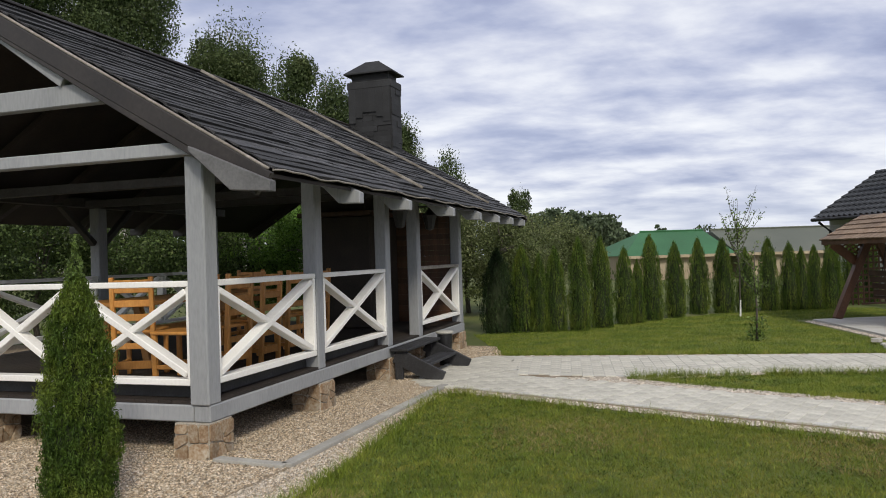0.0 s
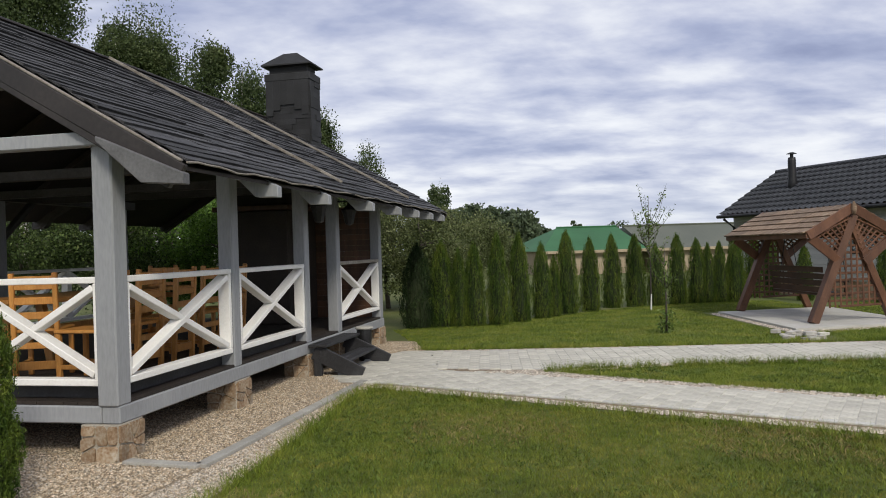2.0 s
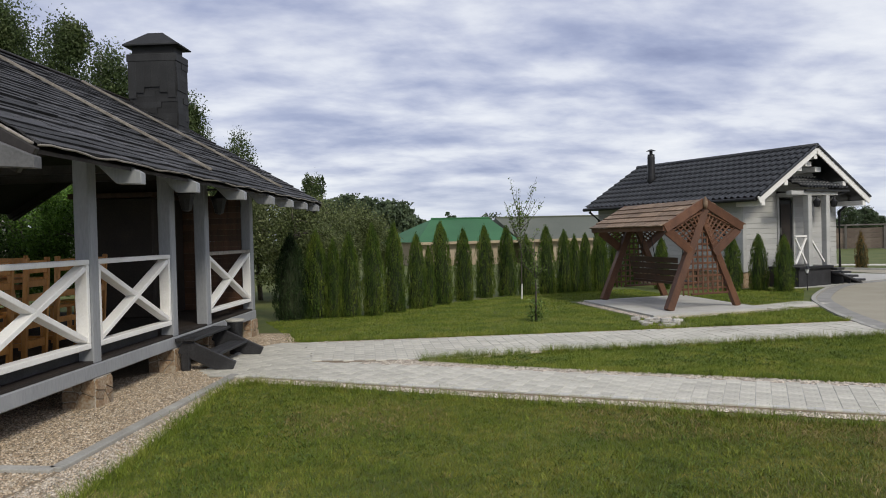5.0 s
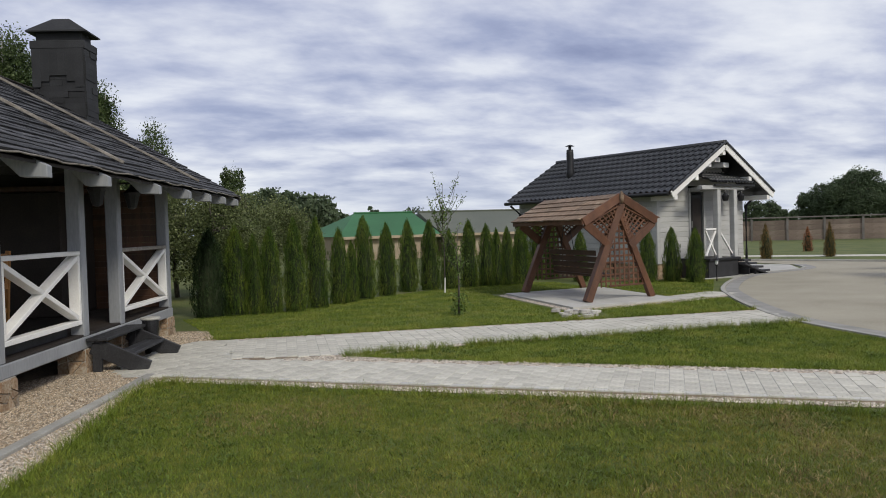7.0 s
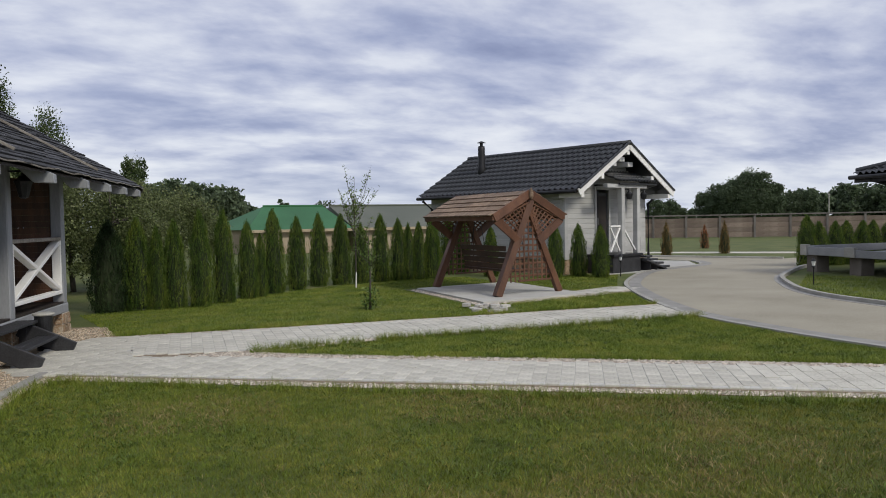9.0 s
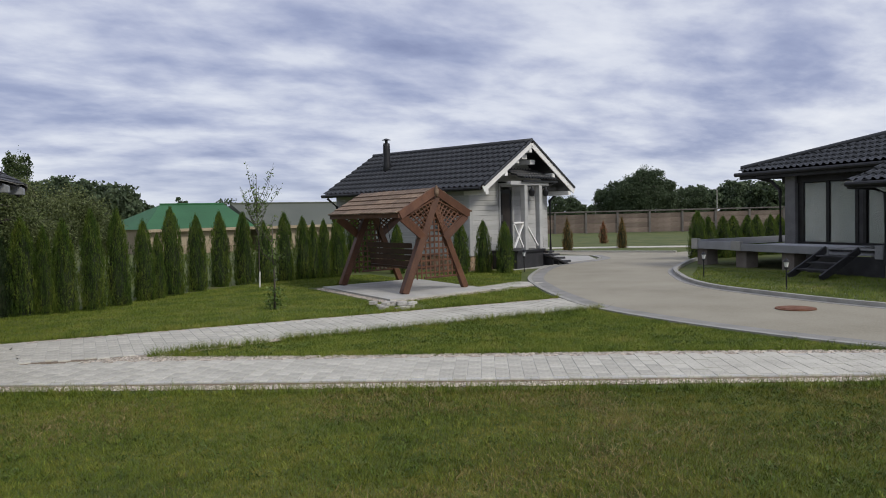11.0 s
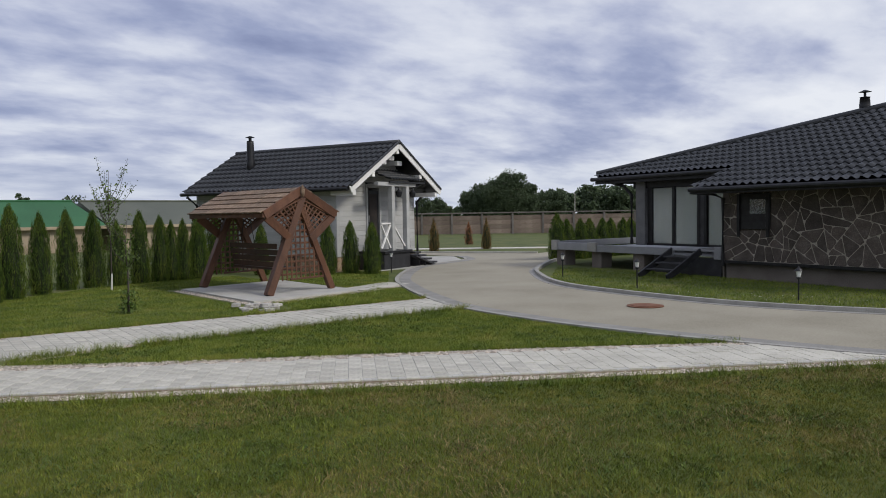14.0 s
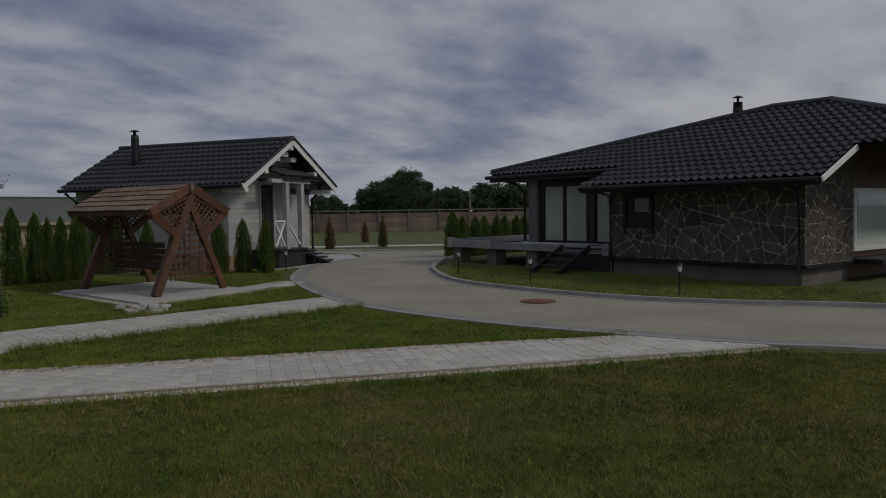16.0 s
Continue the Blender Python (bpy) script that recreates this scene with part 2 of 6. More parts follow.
M_WHITEWASH = shade("whitewashed_bark", [(0.55, 0.55, 0.52), (0.66, 0.66, 0.63), (0.72, 0.72, 0.70)], 6, 40, 0.9, 0.3, vary=0)


def leaf_mat(name, cols, scale=1.0, vary=0.35, rough=0.55):
    cols = [tuple(1.45 * v for v in c) for c in cols]
    mt = shade(name, cols, scale, 7, rough, 0, vary=vary, island=True, spec=0.25)
    nt = mt.node_tree
    b = nt.nodes["Principled BSDF"]
    tr, mx = nt.nodes.new("ShaderNodeBsdfTranslucent"), nt.nodes.new("ShaderNodeMixShader")
    nt.links.new(b.inputs["Base Color"].links[0].from_socket, tr.inputs[0])
    mx.inputs[0].default_value = 0.35
    nt.links.new(b.outputs[0], mx.inputs[1])
    nt.links.new(tr.outputs[0], mx.inputs[2])
    out = nt.nodes["Material Output"]
    nt.links.new(mx.outputs[0], out.inputs[0])
    return mt


M_THUJA = leaf_mat("thuja_spray", [(0.020, 0.042, 0.007), (0.042, 0.074, 0.011), (0.078, 0.112, 0.017), (0.135, 0.155, 0.028)], 2.5, 0.38)
M_THUJADARK = leaf_mat("dark_thuja_spray", [(0.012, 0.024, 0.008), (0.02, 0.036, 0.012), (0.032, 0.052, 0.016)], 2.5, 0.35)
# darker copy of the fruit tree leaf, with shade put into its greens
M_APPLELEAF_SHADE = leaf_mat("fruit_tree_leaf_shade", [(0.018, 0.032, 0.010), (0.036, 0.058, 0.017), (0.065, 0.092, 0.028), (0.12, 0.14, 0.055)], 0.8, 0.42)
M_TAIL = shade("weathered_grey_timber", [(0.085, 0.085, 0.088), (0.12, 0.12, 0.124), (0.155, 0.155, 0.16)], 3, 40, 0.7, 0.3, vary=0.05)
# grey post paint darkened: the shade inside the gazebo is put into the colour
M_GREY_SHADED = shade("shaded_grey_timber", [(0.030, 0.027, 0.025), (0.046, 0.042, 0.039), (0.064, 0.059, 0.055)], 3, 40, 0.7, 0.3, vary=0.1)
# near-black green paints the shade deep inside the thuja crowns
M_THUJACORE = shade("thuja_core_shade", [(0.012, 0.02, 0.007), (0.02, 0.03, 0.01), (0.03, 0.04, 0.014)], 4, 30, 0.95, 0.4, vary=0)
M_RUSTTHUJA = leaf_mat("bronzed_thuja_spray", [(0.07, 0.055, 0.018), (0.11, 0.075, 0.025), (0.15, 0.09, 0.035)], 2.5)
M_REDTHUJA = leaf_mat("dead_thuja_spray", [(0.13, 0.05, 0.025), (0.18, 0.075, 0.035), (0.22, 0.10, 0.05)], 2.5)
M_BIRCHLEAF = leaf_mat("birch_leaf", [(0.022, 0.037, 0.013), (0.040, 0.060, 0.021), (0.062, 0.085, 0.032), (0.095, 0.115, 0.048)], 0.9, 0.24)
M_APPLELEAF = leaf_mat("fruit_tree_leaf", [(0.040, 0.055, 0.018), (0.072, 0.090, 0.032), (0.118, 0.135, 0.058), (0.20, 0.205, 0.12)], 0.8)
M_SHRUBLEAF = leaf_mat("bright_shrub_leaf", [(0.045, 0.09, 0.014), (0.075, 0.14, 0.022), (0.11, 0.18, 0.034)], 0.8)
# far foliage: greens made paler and bluer to paint in distance haze
M_WOODLEAF_HAZE = leaf_mat("hazy_wood_leaf", [(0.04, 0.058, 0.03), (0.06, 0.082, 0.044), (0.085, 0.108, 0.06)], 0.12, 0.3)
M_SAPLEAF = leaf_mat("sapling_leaf", [(0.05, 0.085, 0.02), (0.08, 0.12, 0.03), (0.12, 0.15, 0.05)], 2)


def glass(name, tint=(0.02, 0.025, 0.03), rough=0.04):
    mt = bpy.data.materials.new(name)
    mt.use_nodes = True
    b = mt.node_tree.nodes["Principled BSDF"]
    b.inputs["Base Color"].default_value = (*tint, 1)
    b.inputs["Roughness"].default_value = rough
    b.inputs["IOR"].default_value = 1.5
    b.inputs["Transmission Weight"].default_value = 0.85
    return mt


M_GLASS = glass("window_glass", (0.8, 0.85, 0.85))


# ---- building blocks ----
def part(name, bm, mat, parent=None, label="", smooth=False):
    me = bpy.data.meshes.new(name)
    bm.to_mesh(me)
    bm.free()
    me.materials.append(mat)
    if smooth:
        for p in me.polygons:
            p.use_smooth = True
    ob = new(name, me)
    if parent:
        ob.parent = parent
    return tagged(ob, label)


def shared(name, me, parent, m):
    ob = new(name, me)
    ob.parent = parent
    ob.matrix_basis = m
    return ob


def root(name, m, label, category, group="", kind=""):
    ob = new(name)
    ob.empty_display_size = 0.2
    ob.matrix_basis = m
    return tagged(ob, label, category, group, kind)


def bevelled(bm, w=0.006, seg=1):
    bmesh.ops.bevel(bm, geom=bm.edges[:], offset=w, segments=seg, affect="EDGES", clamp_overlap=True)
    return bm


def add_box(bm, x0, x1, y0, y1, z0, z1):
    vs = [bm.verts.new((x, y, z)) for x in (x0, x1) for y in (y0, y1) for z in (z0, z1)]
    for q in ((0, 1, 3, 2), (4, 6, 7, 5), (0, 4, 5, 1), (2, 3, 7, 6), (0, 2, 6, 4), (1, 5, 7, 3)):
        bm.faces.new([vs[i] for i in q])
    return vs


def box(x0, x1, y0, y1, z0, z1, w=0.006):
    bm = bmesh.new()
    add_box(bm, *sorted((x0, x1)), *sorted((y0, y1)), *sorted((z0, z1)))
    return bevelled(bm, w) if w else bm


def add_beam(bm, p, q, w, h, up=(0, 0, 1)):
    """A squared timber from p to q, w across and h deep along up."""
    p, q = Vector(p), Vector(q)
    d = (q - p).normalized()
    s = d.cross(Vector(up)).normalized()
    u = s.cross(d).normalized()
    vs = []
    for e in (p, q):
        for i, j in ((-1, -1), (1, -1), (1, 1), (-1, 1)):
            vs.append(bm.verts.new(e + s * (i * w / 2) + u * (j * h / 2)))
    for f in ((3, 2, 1, 0), (4, 5, 6, 7), (0, 1, 5, 4), (1, 2, 6, 5), (2, 3, 7, 6), (3, 0, 4, 7)):
        bm.faces.new([vs[i] for i in f])


def beam(p, q, w, h, up=(0, 0, 1), bev=0.006):
    bm = bmesh.new()
    add_beam(bm, p, q, w, h, up)
    return bevelled(bm, bev) if bev else bm


def add_tube(bm, pts, radii, sides=10, caps=True):
    rings = []
    for i, p in enumerate(pts):
        p = Vector(p)
        d = (Vector(pts[min(i + 1, len(pts) - 1)]) - Vector(pts[max(i - 1, 0)])).normalized()
        s = d.orthogonal().normalized() if abs(d.z) < 0.99 else Vector((1, 0, 0))
        t = d.cross(s).normalized()
        rings.append([bm.verts.new(p + (s * math.cos(k * 2 * math.pi / sides) + t * math.sin(k * 2 * math.pi / sides)) * radii[i]) for k in range(sides)])
    for a, b in zip(rings, rings[1:]):
        for k in range(sides):
            bm.faces.new((a[k], a[(k + 1) % sides], b[(k + 1) % sides], b[k]))
    if caps:
        bm.faces.new(rings[0][::-1])
        bm.faces.new(rings[-1])


def tube(pts, radii, sides=10):
    bm = bmesh.new()
    add_tube(bm, pts, radii if isinstance(radii, (list, tuple)) else [radii] * len(pts), sides)
    return bm


def lathe(profile, sides=16):
    bm = bmesh.new()
    add_tube(bm, [(0, 0, z) for r, z in profile], [max(r, 0.001) for r, z in profile], sides)
    return bm


def prism(poly, z0, z1):
    bm = bmesh.new()
    a = [bm.verts.new((x, y, z0)) for x, y in poly]
    b = [bm.verts.new((x, y, z1)) for x, y in poly]
    n = len(poly)
    bm.faces.new(a[::-1])
    bm.faces.new(b)
    for i in range(n):
        bm.faces.new((a[i], a[(i + 1) % n], b[(i + 1) % n], b[i]))
    bmesh.ops.recalc_face_normals(bm, faces=bm.faces[:])
    return bm


def raw_mesh(name, verts, faces, mat, smooth=False):
    me = bpy.data.meshes.new(name)
    verts, faces = np.asarray(verts, np.float32), np.asarray(faces, np.int32)
    me.vertices.add(len(verts))
    me.vertices.foreach_set("co", verts.ravel())
    k = faces.shape[1]
    me.loops.add(faces.size)
    me.loops.foreach_set("vertex_index", faces.ravel())
    me.polygons.add(len(faces))
    me.polygons.foreach_set("loop_start", np.arange(0, faces.size, k, dtype=np.int32))
    me.update(calc_edges=True)
    me.materials.append(mat)
    if smooth:
        me.polygons.foreach_set("use_smooth", np.ones(len(faces), bool))
    return me


def inside(px, py, poly):
    r = np.zeros(len(px), bool)
    n = len(poly)
    for i in range(n):
        (x0, y0), (x1, y1) = poly[i], poly[(i + 1) % n]
        c = ((y0 > py) != (y1 > py)) & (px < (x1 - x0) * (py - y0) / (y1 - y0 + 1e-12) + x0)
        r ^= c
    return r


def smooth_line(pts, step=0.25):
    """A Catmull-Rom line through the points."""
    P = [Vector((*p, 0)) for p in pts]
    P = [2 * P[0] - P[1]] + P + [2 * P[-1] - P[-2]]
    out = []
    for i in range(1, len(P) - 2):
        a, b, c, d = P[i - 1 : i + 3]
        n = max(1, int((c - b).length / step))
        for k in range(n):
            t = k / n
            v = 0.5 * (2 * b + (c - a) * t + (2 * a - 5 * b + 4 * c - d) * t * t + (3 * b - a - 3 * c + d) * t**3)
            out.append((v.x, v.y))
    out.append((P[-2].x, P[-2].y))
    return out


def ribbon(line, w0, w1, z0, z1):
    """A strip along a line, from w0 to w1 metres to its left, z0 to z1 high."""
    bm = bmesh.new()
    rows = []
    n = len(line)
    for i in range(n):
        a, b = line[max(i - 1, 0)], line[min(i + 1, n - 1)]
        d = Vector((b[0] - a[0], b[1] - a[1], 0)).normalized()
        s = Vector((-d.y, d.x, 0))
        p = Vector((*line[i], 0))
        rows.append([bm.verts.new(p + s * w + Vector((0, 0, z))) for w, z in ((w0, z0), (w0, z1), (w1, z1), (w1, z0))])
    for a, b in zip(rows, rows[1:]):
        for k in range(4):
            bm.faces.new((a[k], a[(k + 1) % 4], b[(k + 1) % 4], b[k]))
    bm.faces.new(rows[0][::-1])
    bm.faces.new(rows[-1])
    bmesh.ops.recalc_face_normals(bm, faces=bm.faces[:])
    return bm


def leaves(centres, size, rng, up=0.0, aspect=0.55, sizes=None):
    """Small pointed leaves (two triangles each) at the centres, turned at random; up: how far they stand upright."""
    n = len(centres)
    d = rng.normal(size=(n, 3))
    d[:, 2] += up
    d /= np.linalg.norm(d, axis=1)[:, None]
    s = np.cross(d, rng.normal(size=(n, 3)))
    s /= np.linalg.norm(s, axis=1)[:, None] + 1e-9
    L = size * (0.6 + 0.8 * rng.random(n))
    if sizes is not None:
        L = L * sizes
    L = L[:, None]
    v = np.stack([centres - d * L / 2, centres + s * L * aspect / 2, centres + d * L / 2, centres - s * L * aspect / 2], 1)
    f = np.arange(n * 4).reshape(n, 4)
    return v.reshape(-1, 3), f


# ---- ground, paths and drive ----
ground = part("ground", prism([(-900, -900), (900, -900), (900, 900), (-900, 900)], -0.5, 0.0), M_GRASS, None, "mown green lawn reaching to the horizon")
tagged(ground, category="lawn", kind="structure")

GRAVEL_POLY = [(-9, 2.0), (-1.6, 3.6), (-1.35, 4.3), (-0.95, 5.4), (-0.5, 7.0), (-0.22, 8.3), (0.15, 8.86), (0.75, 9.6), (0.95, 11.9), (0.9, 13.2), (-1.2, 14.2), (-9, 16)]
gravel = part("gravel_bed", prism(GRAVEL_POLY, -0.05, 0.006), M_GRAVEL, None, "pale sandy gravel bed round the gazebo piers")
tagged(gravel, category="gravel", kind="structure")

# paved path from the gazebo steps to the drive, and the one to the swing
LOW_PATH = [(0.05, 9.20), (0.75, 10.0), (2.15, 9.0), (3.50, 7.94), (6.73, 5.37), (8.94, 3.49), (8.97, 2.14)]
APRON_POLY = [(-0.3, 9.35), (0.05, 9.10), (0.95, 9.75), (1.15, 11.72), (0.62, 11.84), (0.15, 11.3), (-0.35, 10.2)]
UP_PATH = [(0.95, 11.62), (4.92, 10.92), (9.88, 10.14), (9.28, 8.86), (4.0, 9.55), (2.25, 9.52), (1.0, 10.0)]
bed = part("path_gravel_margin", prism([(0.05, 8.95), (2.83, 6.68), (8.93, 1.93), (9.02, 3.72), (6.85, 5.56), (3.6, 8.16), (2.25, 9.36), (4.0, 9.42), (9.2, 8.74), (9.92, 10.28), (4.95, 11.06), (0.8, 11.8), (0.6, 9.6)], -0.05, 0.010), M_GRAVEL, None, "strip of pale gravel along the paths")
tagged(bed, category="gravel", kind="structure")
# garden kerb round the gravel by the gazebo
kerb = root("garden_kerb", pose(0, 0, 0), "grey concrete edging along the gravel bed", "kerb", kind="structure")
for (x0, y0), (x1, y1), n in (((-1.86, 6.13), (-1.25, 5.87), 1), ((-1.25, 5.87), (0.0, 9.3), 4)):
    for i in range(n):
        a, b = Vector((x0, y0, 0.012)), Vector((x1, y1, 0.012))
        p, q = a.lerp(b, i / n + 0.002), a.lerp(b, (i + 1) / n - 0.002)
        part("kerbstone", beam(p, q, 0.10, 0.05), M_KERB, kerb)

# drive with a darker border and kerbs
DRIVE_L = smooth_line([(9.9, -4.0), (9.45, 0.9), (9.08, 2.2), (8.9, 3.6), (8.8, 5.3), (8.92, 7.0), (9.32, 8.85), (9.98, 10.25), (11.2, 12.25), (12.8, 14.3), (15.9, 16.85), (19.1, 17.9), (20.6, 19.6)])
DRIVE_R = smooth_line([(13.9, -4.0), (13.1, 1.5), (12.55, 3.3), (12.3, 4.6), (12.3, 5.9), (12.7, 7.8), (13.35, 9.6), (14.8, 11.35), (17.2, 13.3), (22.0, 15.6), (30, 17.0)])
FAR_EDGE = [(30, 20.0), (23.6, 18.2), (22.4, 20.9), (20.5, 24.5)]
drive = part("drive", prism(DRIVE_L + FAR_EDGE[::-1][0:1] + [(22.4, 20.9), (23.6, 18.3), (30, 19.0)] + DRIVE_R[::-1], -0.05, 0.018), M_DRIVE, None, "sand-coloured block-paved curving drive")
tagged(drive, category="drive", kind="structure")
for nm, line, a, b in (("drive_border", DRIVE_L, -0.02, -0.30), ("drive_border", DRIVE_R, 0.0, 0.14)):
    tagged(part(nm, ribbon(line, a, b, 0.0, 0.024), M_DRIVE_EDGE, None, "grey paver border along the drive"), category="paving", kind="structure")
for nm, line, a, b, z in (("drive_kerb", DRIVE_L, 0.0, 0.09, 0.035), ("drive_kerb", DRIVE_R, 0.0, -0.10, 0.09)):
    tagged(part(nm, ribbon(line, a, b, 0.0, z), M_KERB, None, "light concrete kerb edging the drive"), category="kerb", kind="structure")
tagged(part("drive_kerb", ribbon([(23.6, 18.25), (22.4, 20.9), (20.5, 24.5)], -0.1, 0.1, 0.0, 0.08), M_KERB, None, "light concrete kerb at the far side of the drive"), category="kerb", kind="structure")
tagged(part("far_path", ribbon([(33, 15), (26.0, 23.3), (19, 31.5)], -0.6, 0.6, 0.0, 0.02), M_PAVER, None, "pale paved path across the far lawn"), category="path", kind="structure")
tagged(part("forecourt", prism([(13.9, 16.6), (15.2, 16.55), (16.0, 17.0), (19.05, 18.0), (20.4, 19.7), (19.5, 21.5), (17.0, 20.5)], -0.05, 0.02), M_APRON, None, "grey paved forecourt before the cottage steps"), category="paving", kind="structure")
tagged(part("stub_path", beam((10.1, 12.75, 0.0), (11.75, 13.2, 0.0), 0.75, 0.05), M_PAVER, None, "short pale path from the swing slab to the drive"), category="path", kind="structure")

cover = root("manhole_cover", pose(11.25, 6.46, 0.024), "round rusty iron manhole cover in the drive", "manhole cover")
part("rim", lathe([(0.30, 0.0), (0.30, 0.012), (0.25, 0.014)], 28), M_RUST, cover)
part("lid", lathe([(0.24, 0.004), (0.24, 0.02), (0.02, 0.022)], 28), M_RUST, cover)


# ---- gazebo ----
GAZ = pose(-1.91, 6.177, 0, 0, 0, 71.87)
gazebo = root("gazebo", GAZ, "open grey and white timber gazebo with a dark shingle roof", "gazebo")
LEN, WID, DECK, BEAM = 7.35, 5.04, 0.47, 0.30
RIDGE_B, RIDGE_Z, EAVE_B, EAVE_Z = 2.52, 4.17, -0.66, 2.31
SLOPE = (RIDGE_Z - EAVE_Z) / (RIDGE_B - EAVE_B)
ROOF_A0, ROOF_A1 = -0.10, 9.65
POSTS = [0.07, 2.01, 3.96, 5.15, 7.26]


def clip_half(poly, px, py, nx, ny):
    """The part of a convex outline that lies behind the line through (px, py) with the normal (nx, ny)."""
    side = [(x - px) * nx + (y - py) * ny for x, y in poly]
    out = []
    for i in range(len(poly)):
        j = (i + 1) % len(poly)
        if side[i] <= 0:
            out.append(poly[i])
        if side[i] * side[j] < 0:
            t = side[i] / (side[i] - side[j])
            out.append((poly[i][0] + (poly[j][0] - poly[i][0]) * t, poly[i][1] + (poly[j][1] - poly[i][1]) * t))
    return out


def cells(w, h, size, seed, gap=0.009):
    """Angular stones of uneven size that fill a w x h face: broken by slanting cuts, with a joint round each."""
    rng = random.Random(seed)
    done, todo = [], [[(0, 0), (w, 0), (w, h), (0, h)]]
    while todo:
        poly = todo.pop()
        n = len(poly)
        area = 0.5 * abs(sum(poly[i][0] * poly[(i + 1) % n][1] - poly[(i + 1) % n][0] * poly[i][1] for i in range(n)))
        if area < size * size * rng.uniform(0.45, 1.5):
            done.append(poly)
            continue
        cx, cy = sum(p[0] for p in poly) / n, sum(p[1] for p in poly) / n
        cxx = sum((p[0] - cx) ** 2 for p in poly)
        cyy = sum((p[1] - cy) ** 2 for p in poly)
        cxy = sum((p[0] - cx) * (p[1] - cy) for p in poly)
        ang = 0.5 * math.atan2(2 * cxy, cxx - cyy) + rng.uniform(-0.5, 0.5)
        far = math.sqrt(area)
        cx, cy = cx + rng.uniform(-0.15, 0.15) * far, cy + rng.uniform(-0.15, 0.15) * far
        nx, ny = math.cos(ang), math.sin(ang)
        for k in (1, -1):
            q = clip_half(poly, cx, cy, k * nx, k * ny)
            if len(q) >= 3:
                todo.append(q)
    out = []
    for poly in done:
        n = len(poly)
        mx, my = sum(p[0] for p in poly) / n, sum(p[1] for p in poly) / n
        q = poly
        for i in range(n):
            (x0, y0), (x1, y1) = poly[i], poly[(i + 1) % n]
            ln = math.hypot(x1 - x0, y1 - y0)
            if ln < 1e-6:
                continue
            nx, ny = (y1 - y0) / ln, (x0 - x1) / ln
            if (mx - x0) * nx + (my - y0) * ny > 0:
                nx, ny = -nx, -ny
            g = gap * rng.uniform(0.6, 1.5)
            q = clip_half(q, x0 - nx * g, y0 - ny * g, nx, ny)
            if len(q) < 3:
                break
        if len(q) >= 3:
            # knocked-off corners
            keep = []
            for i in range(len(q)):
                a, b, c = q[i - 1], q[i], q[(i + 1) % len(q)]
                k = rng.uniform(0.05, 0.2)
                keep.append((b[0] + (a[0] - b[0]) * k, b[1] + (a[1] - b[1]) * k))
                keep.append((b[0] + (c[0] - b[0]) * k, b[1] + (c[1] - b[1]) * k))
            out.append(keep)
    return out


def stone_face(parent, m, w, h, size, seed, mat, proud=0.022, name="stone", gap=0.009):
    rng = random.Random(seed + 7)
    for poly in cells(w, h, size, seed, gap):
        bm = bmesh.new()
        cx, cy = sum(p[0] for p in poly) / len(poly), sum(p[1] for p in poly) / len(poly)
        d = proud * rng.uniform(0.7, 1.25)
        base = [bm.verts.new((x, 0, y)) for x, y in poly]
        top = [bm.verts.new((cx + (x - cx) * 0.93 + rng.uniform(-0.004, 0.004), -d * rng.uniform(0.85, 1.1), cy + (y - cy) * 0.93)) for x, y in poly]
        n = len(poly)
        bm.faces.new(top)
        for i in range(n):
            bm.faces.new((base[i], base[(i + 1) % n], top[(i + 1) % n], top[i]))
        bmesh.ops.recalc_face_normals(bm, faces=bm.faces[:])
        ob = part(name, bm, mat, parent)
        ob.matrix_basis = m


def pier(a, b, seed, s=0.33, h=BEAM):
    core = part("pier", box(a - s / 2, a + s / 2, b - s / 2, b + s / 2, -0.05, h), M_MORTAR, gazebo, "pier faced with rust-coloured fieldstone")
    # faces towards -y (outside) and -x (front)
    stone_face(core, pose(a - s / 2, b - s / 2, 0.0), s, h - 0.005, 0.15, seed, M_STONE, 0.018, gap=0.004)
    stone_face(core, pose(a - s / 2, b + s / 2, 0.0, 0, 0, -90), s, h - 0.005, 0.15, seed + 50, M_STONE, 0.018, gap=0.004)


for i, a in enumerate(POSTS):
    pier(a + 0.06 if i < 4 else a - 0.06, 0.16, 3 * i + 1)
    pier(a + 0.06 if i < 4 else a - 0.06, WID - 0.16, 3 * i + 2)
pier(0.15, 2.5, 77)

# floor frame and deck
for nm, bx in (("floor_beam", (0.0, LEN, 0.0, 0.16, BEAM, DECK - 0.03)), ("floor_beam", (0.0, LEN, WID - 0.16, WID, BEAM, DECK - 0.03)), ("floor_beam", (0.0, 0.16, 0.163, WID - 0.163, BEAM, DECK - 0.03)), ("floor_beam", (LEN - 0.16, LEN, 0.163, WID - 0.163, BEAM, DECK - 0.03))):
    part(nm, box(*bx, 0.01), M_GREY, gazebo)
for i in range(40):
    b0 = 0.02 + i * (WID - 0.04) / 40
    part("floorboard", box(0.02, LEN - 0.02, b0, b0 + 0.12, DECK - 0.028, DECK, 0), M_UNDER, gazebo)
part("skirt", box(0.18, 3.77, 0.16, 0.19, DECK + 0.002, DECK + 0.10, 0.004), M_BLACK, gazebo, "dark board under the railing")
part("skirt", box(0.16, 0.19, 0.18, WID - 0.18, DECK + 0.002, DECK + 0.10, 0.004), M_BLACK, gazebo, "dark board under the railing")


def roof_z(b):
    return RIDGE_Z - abs(b - RIDGE_B) * SLOPE


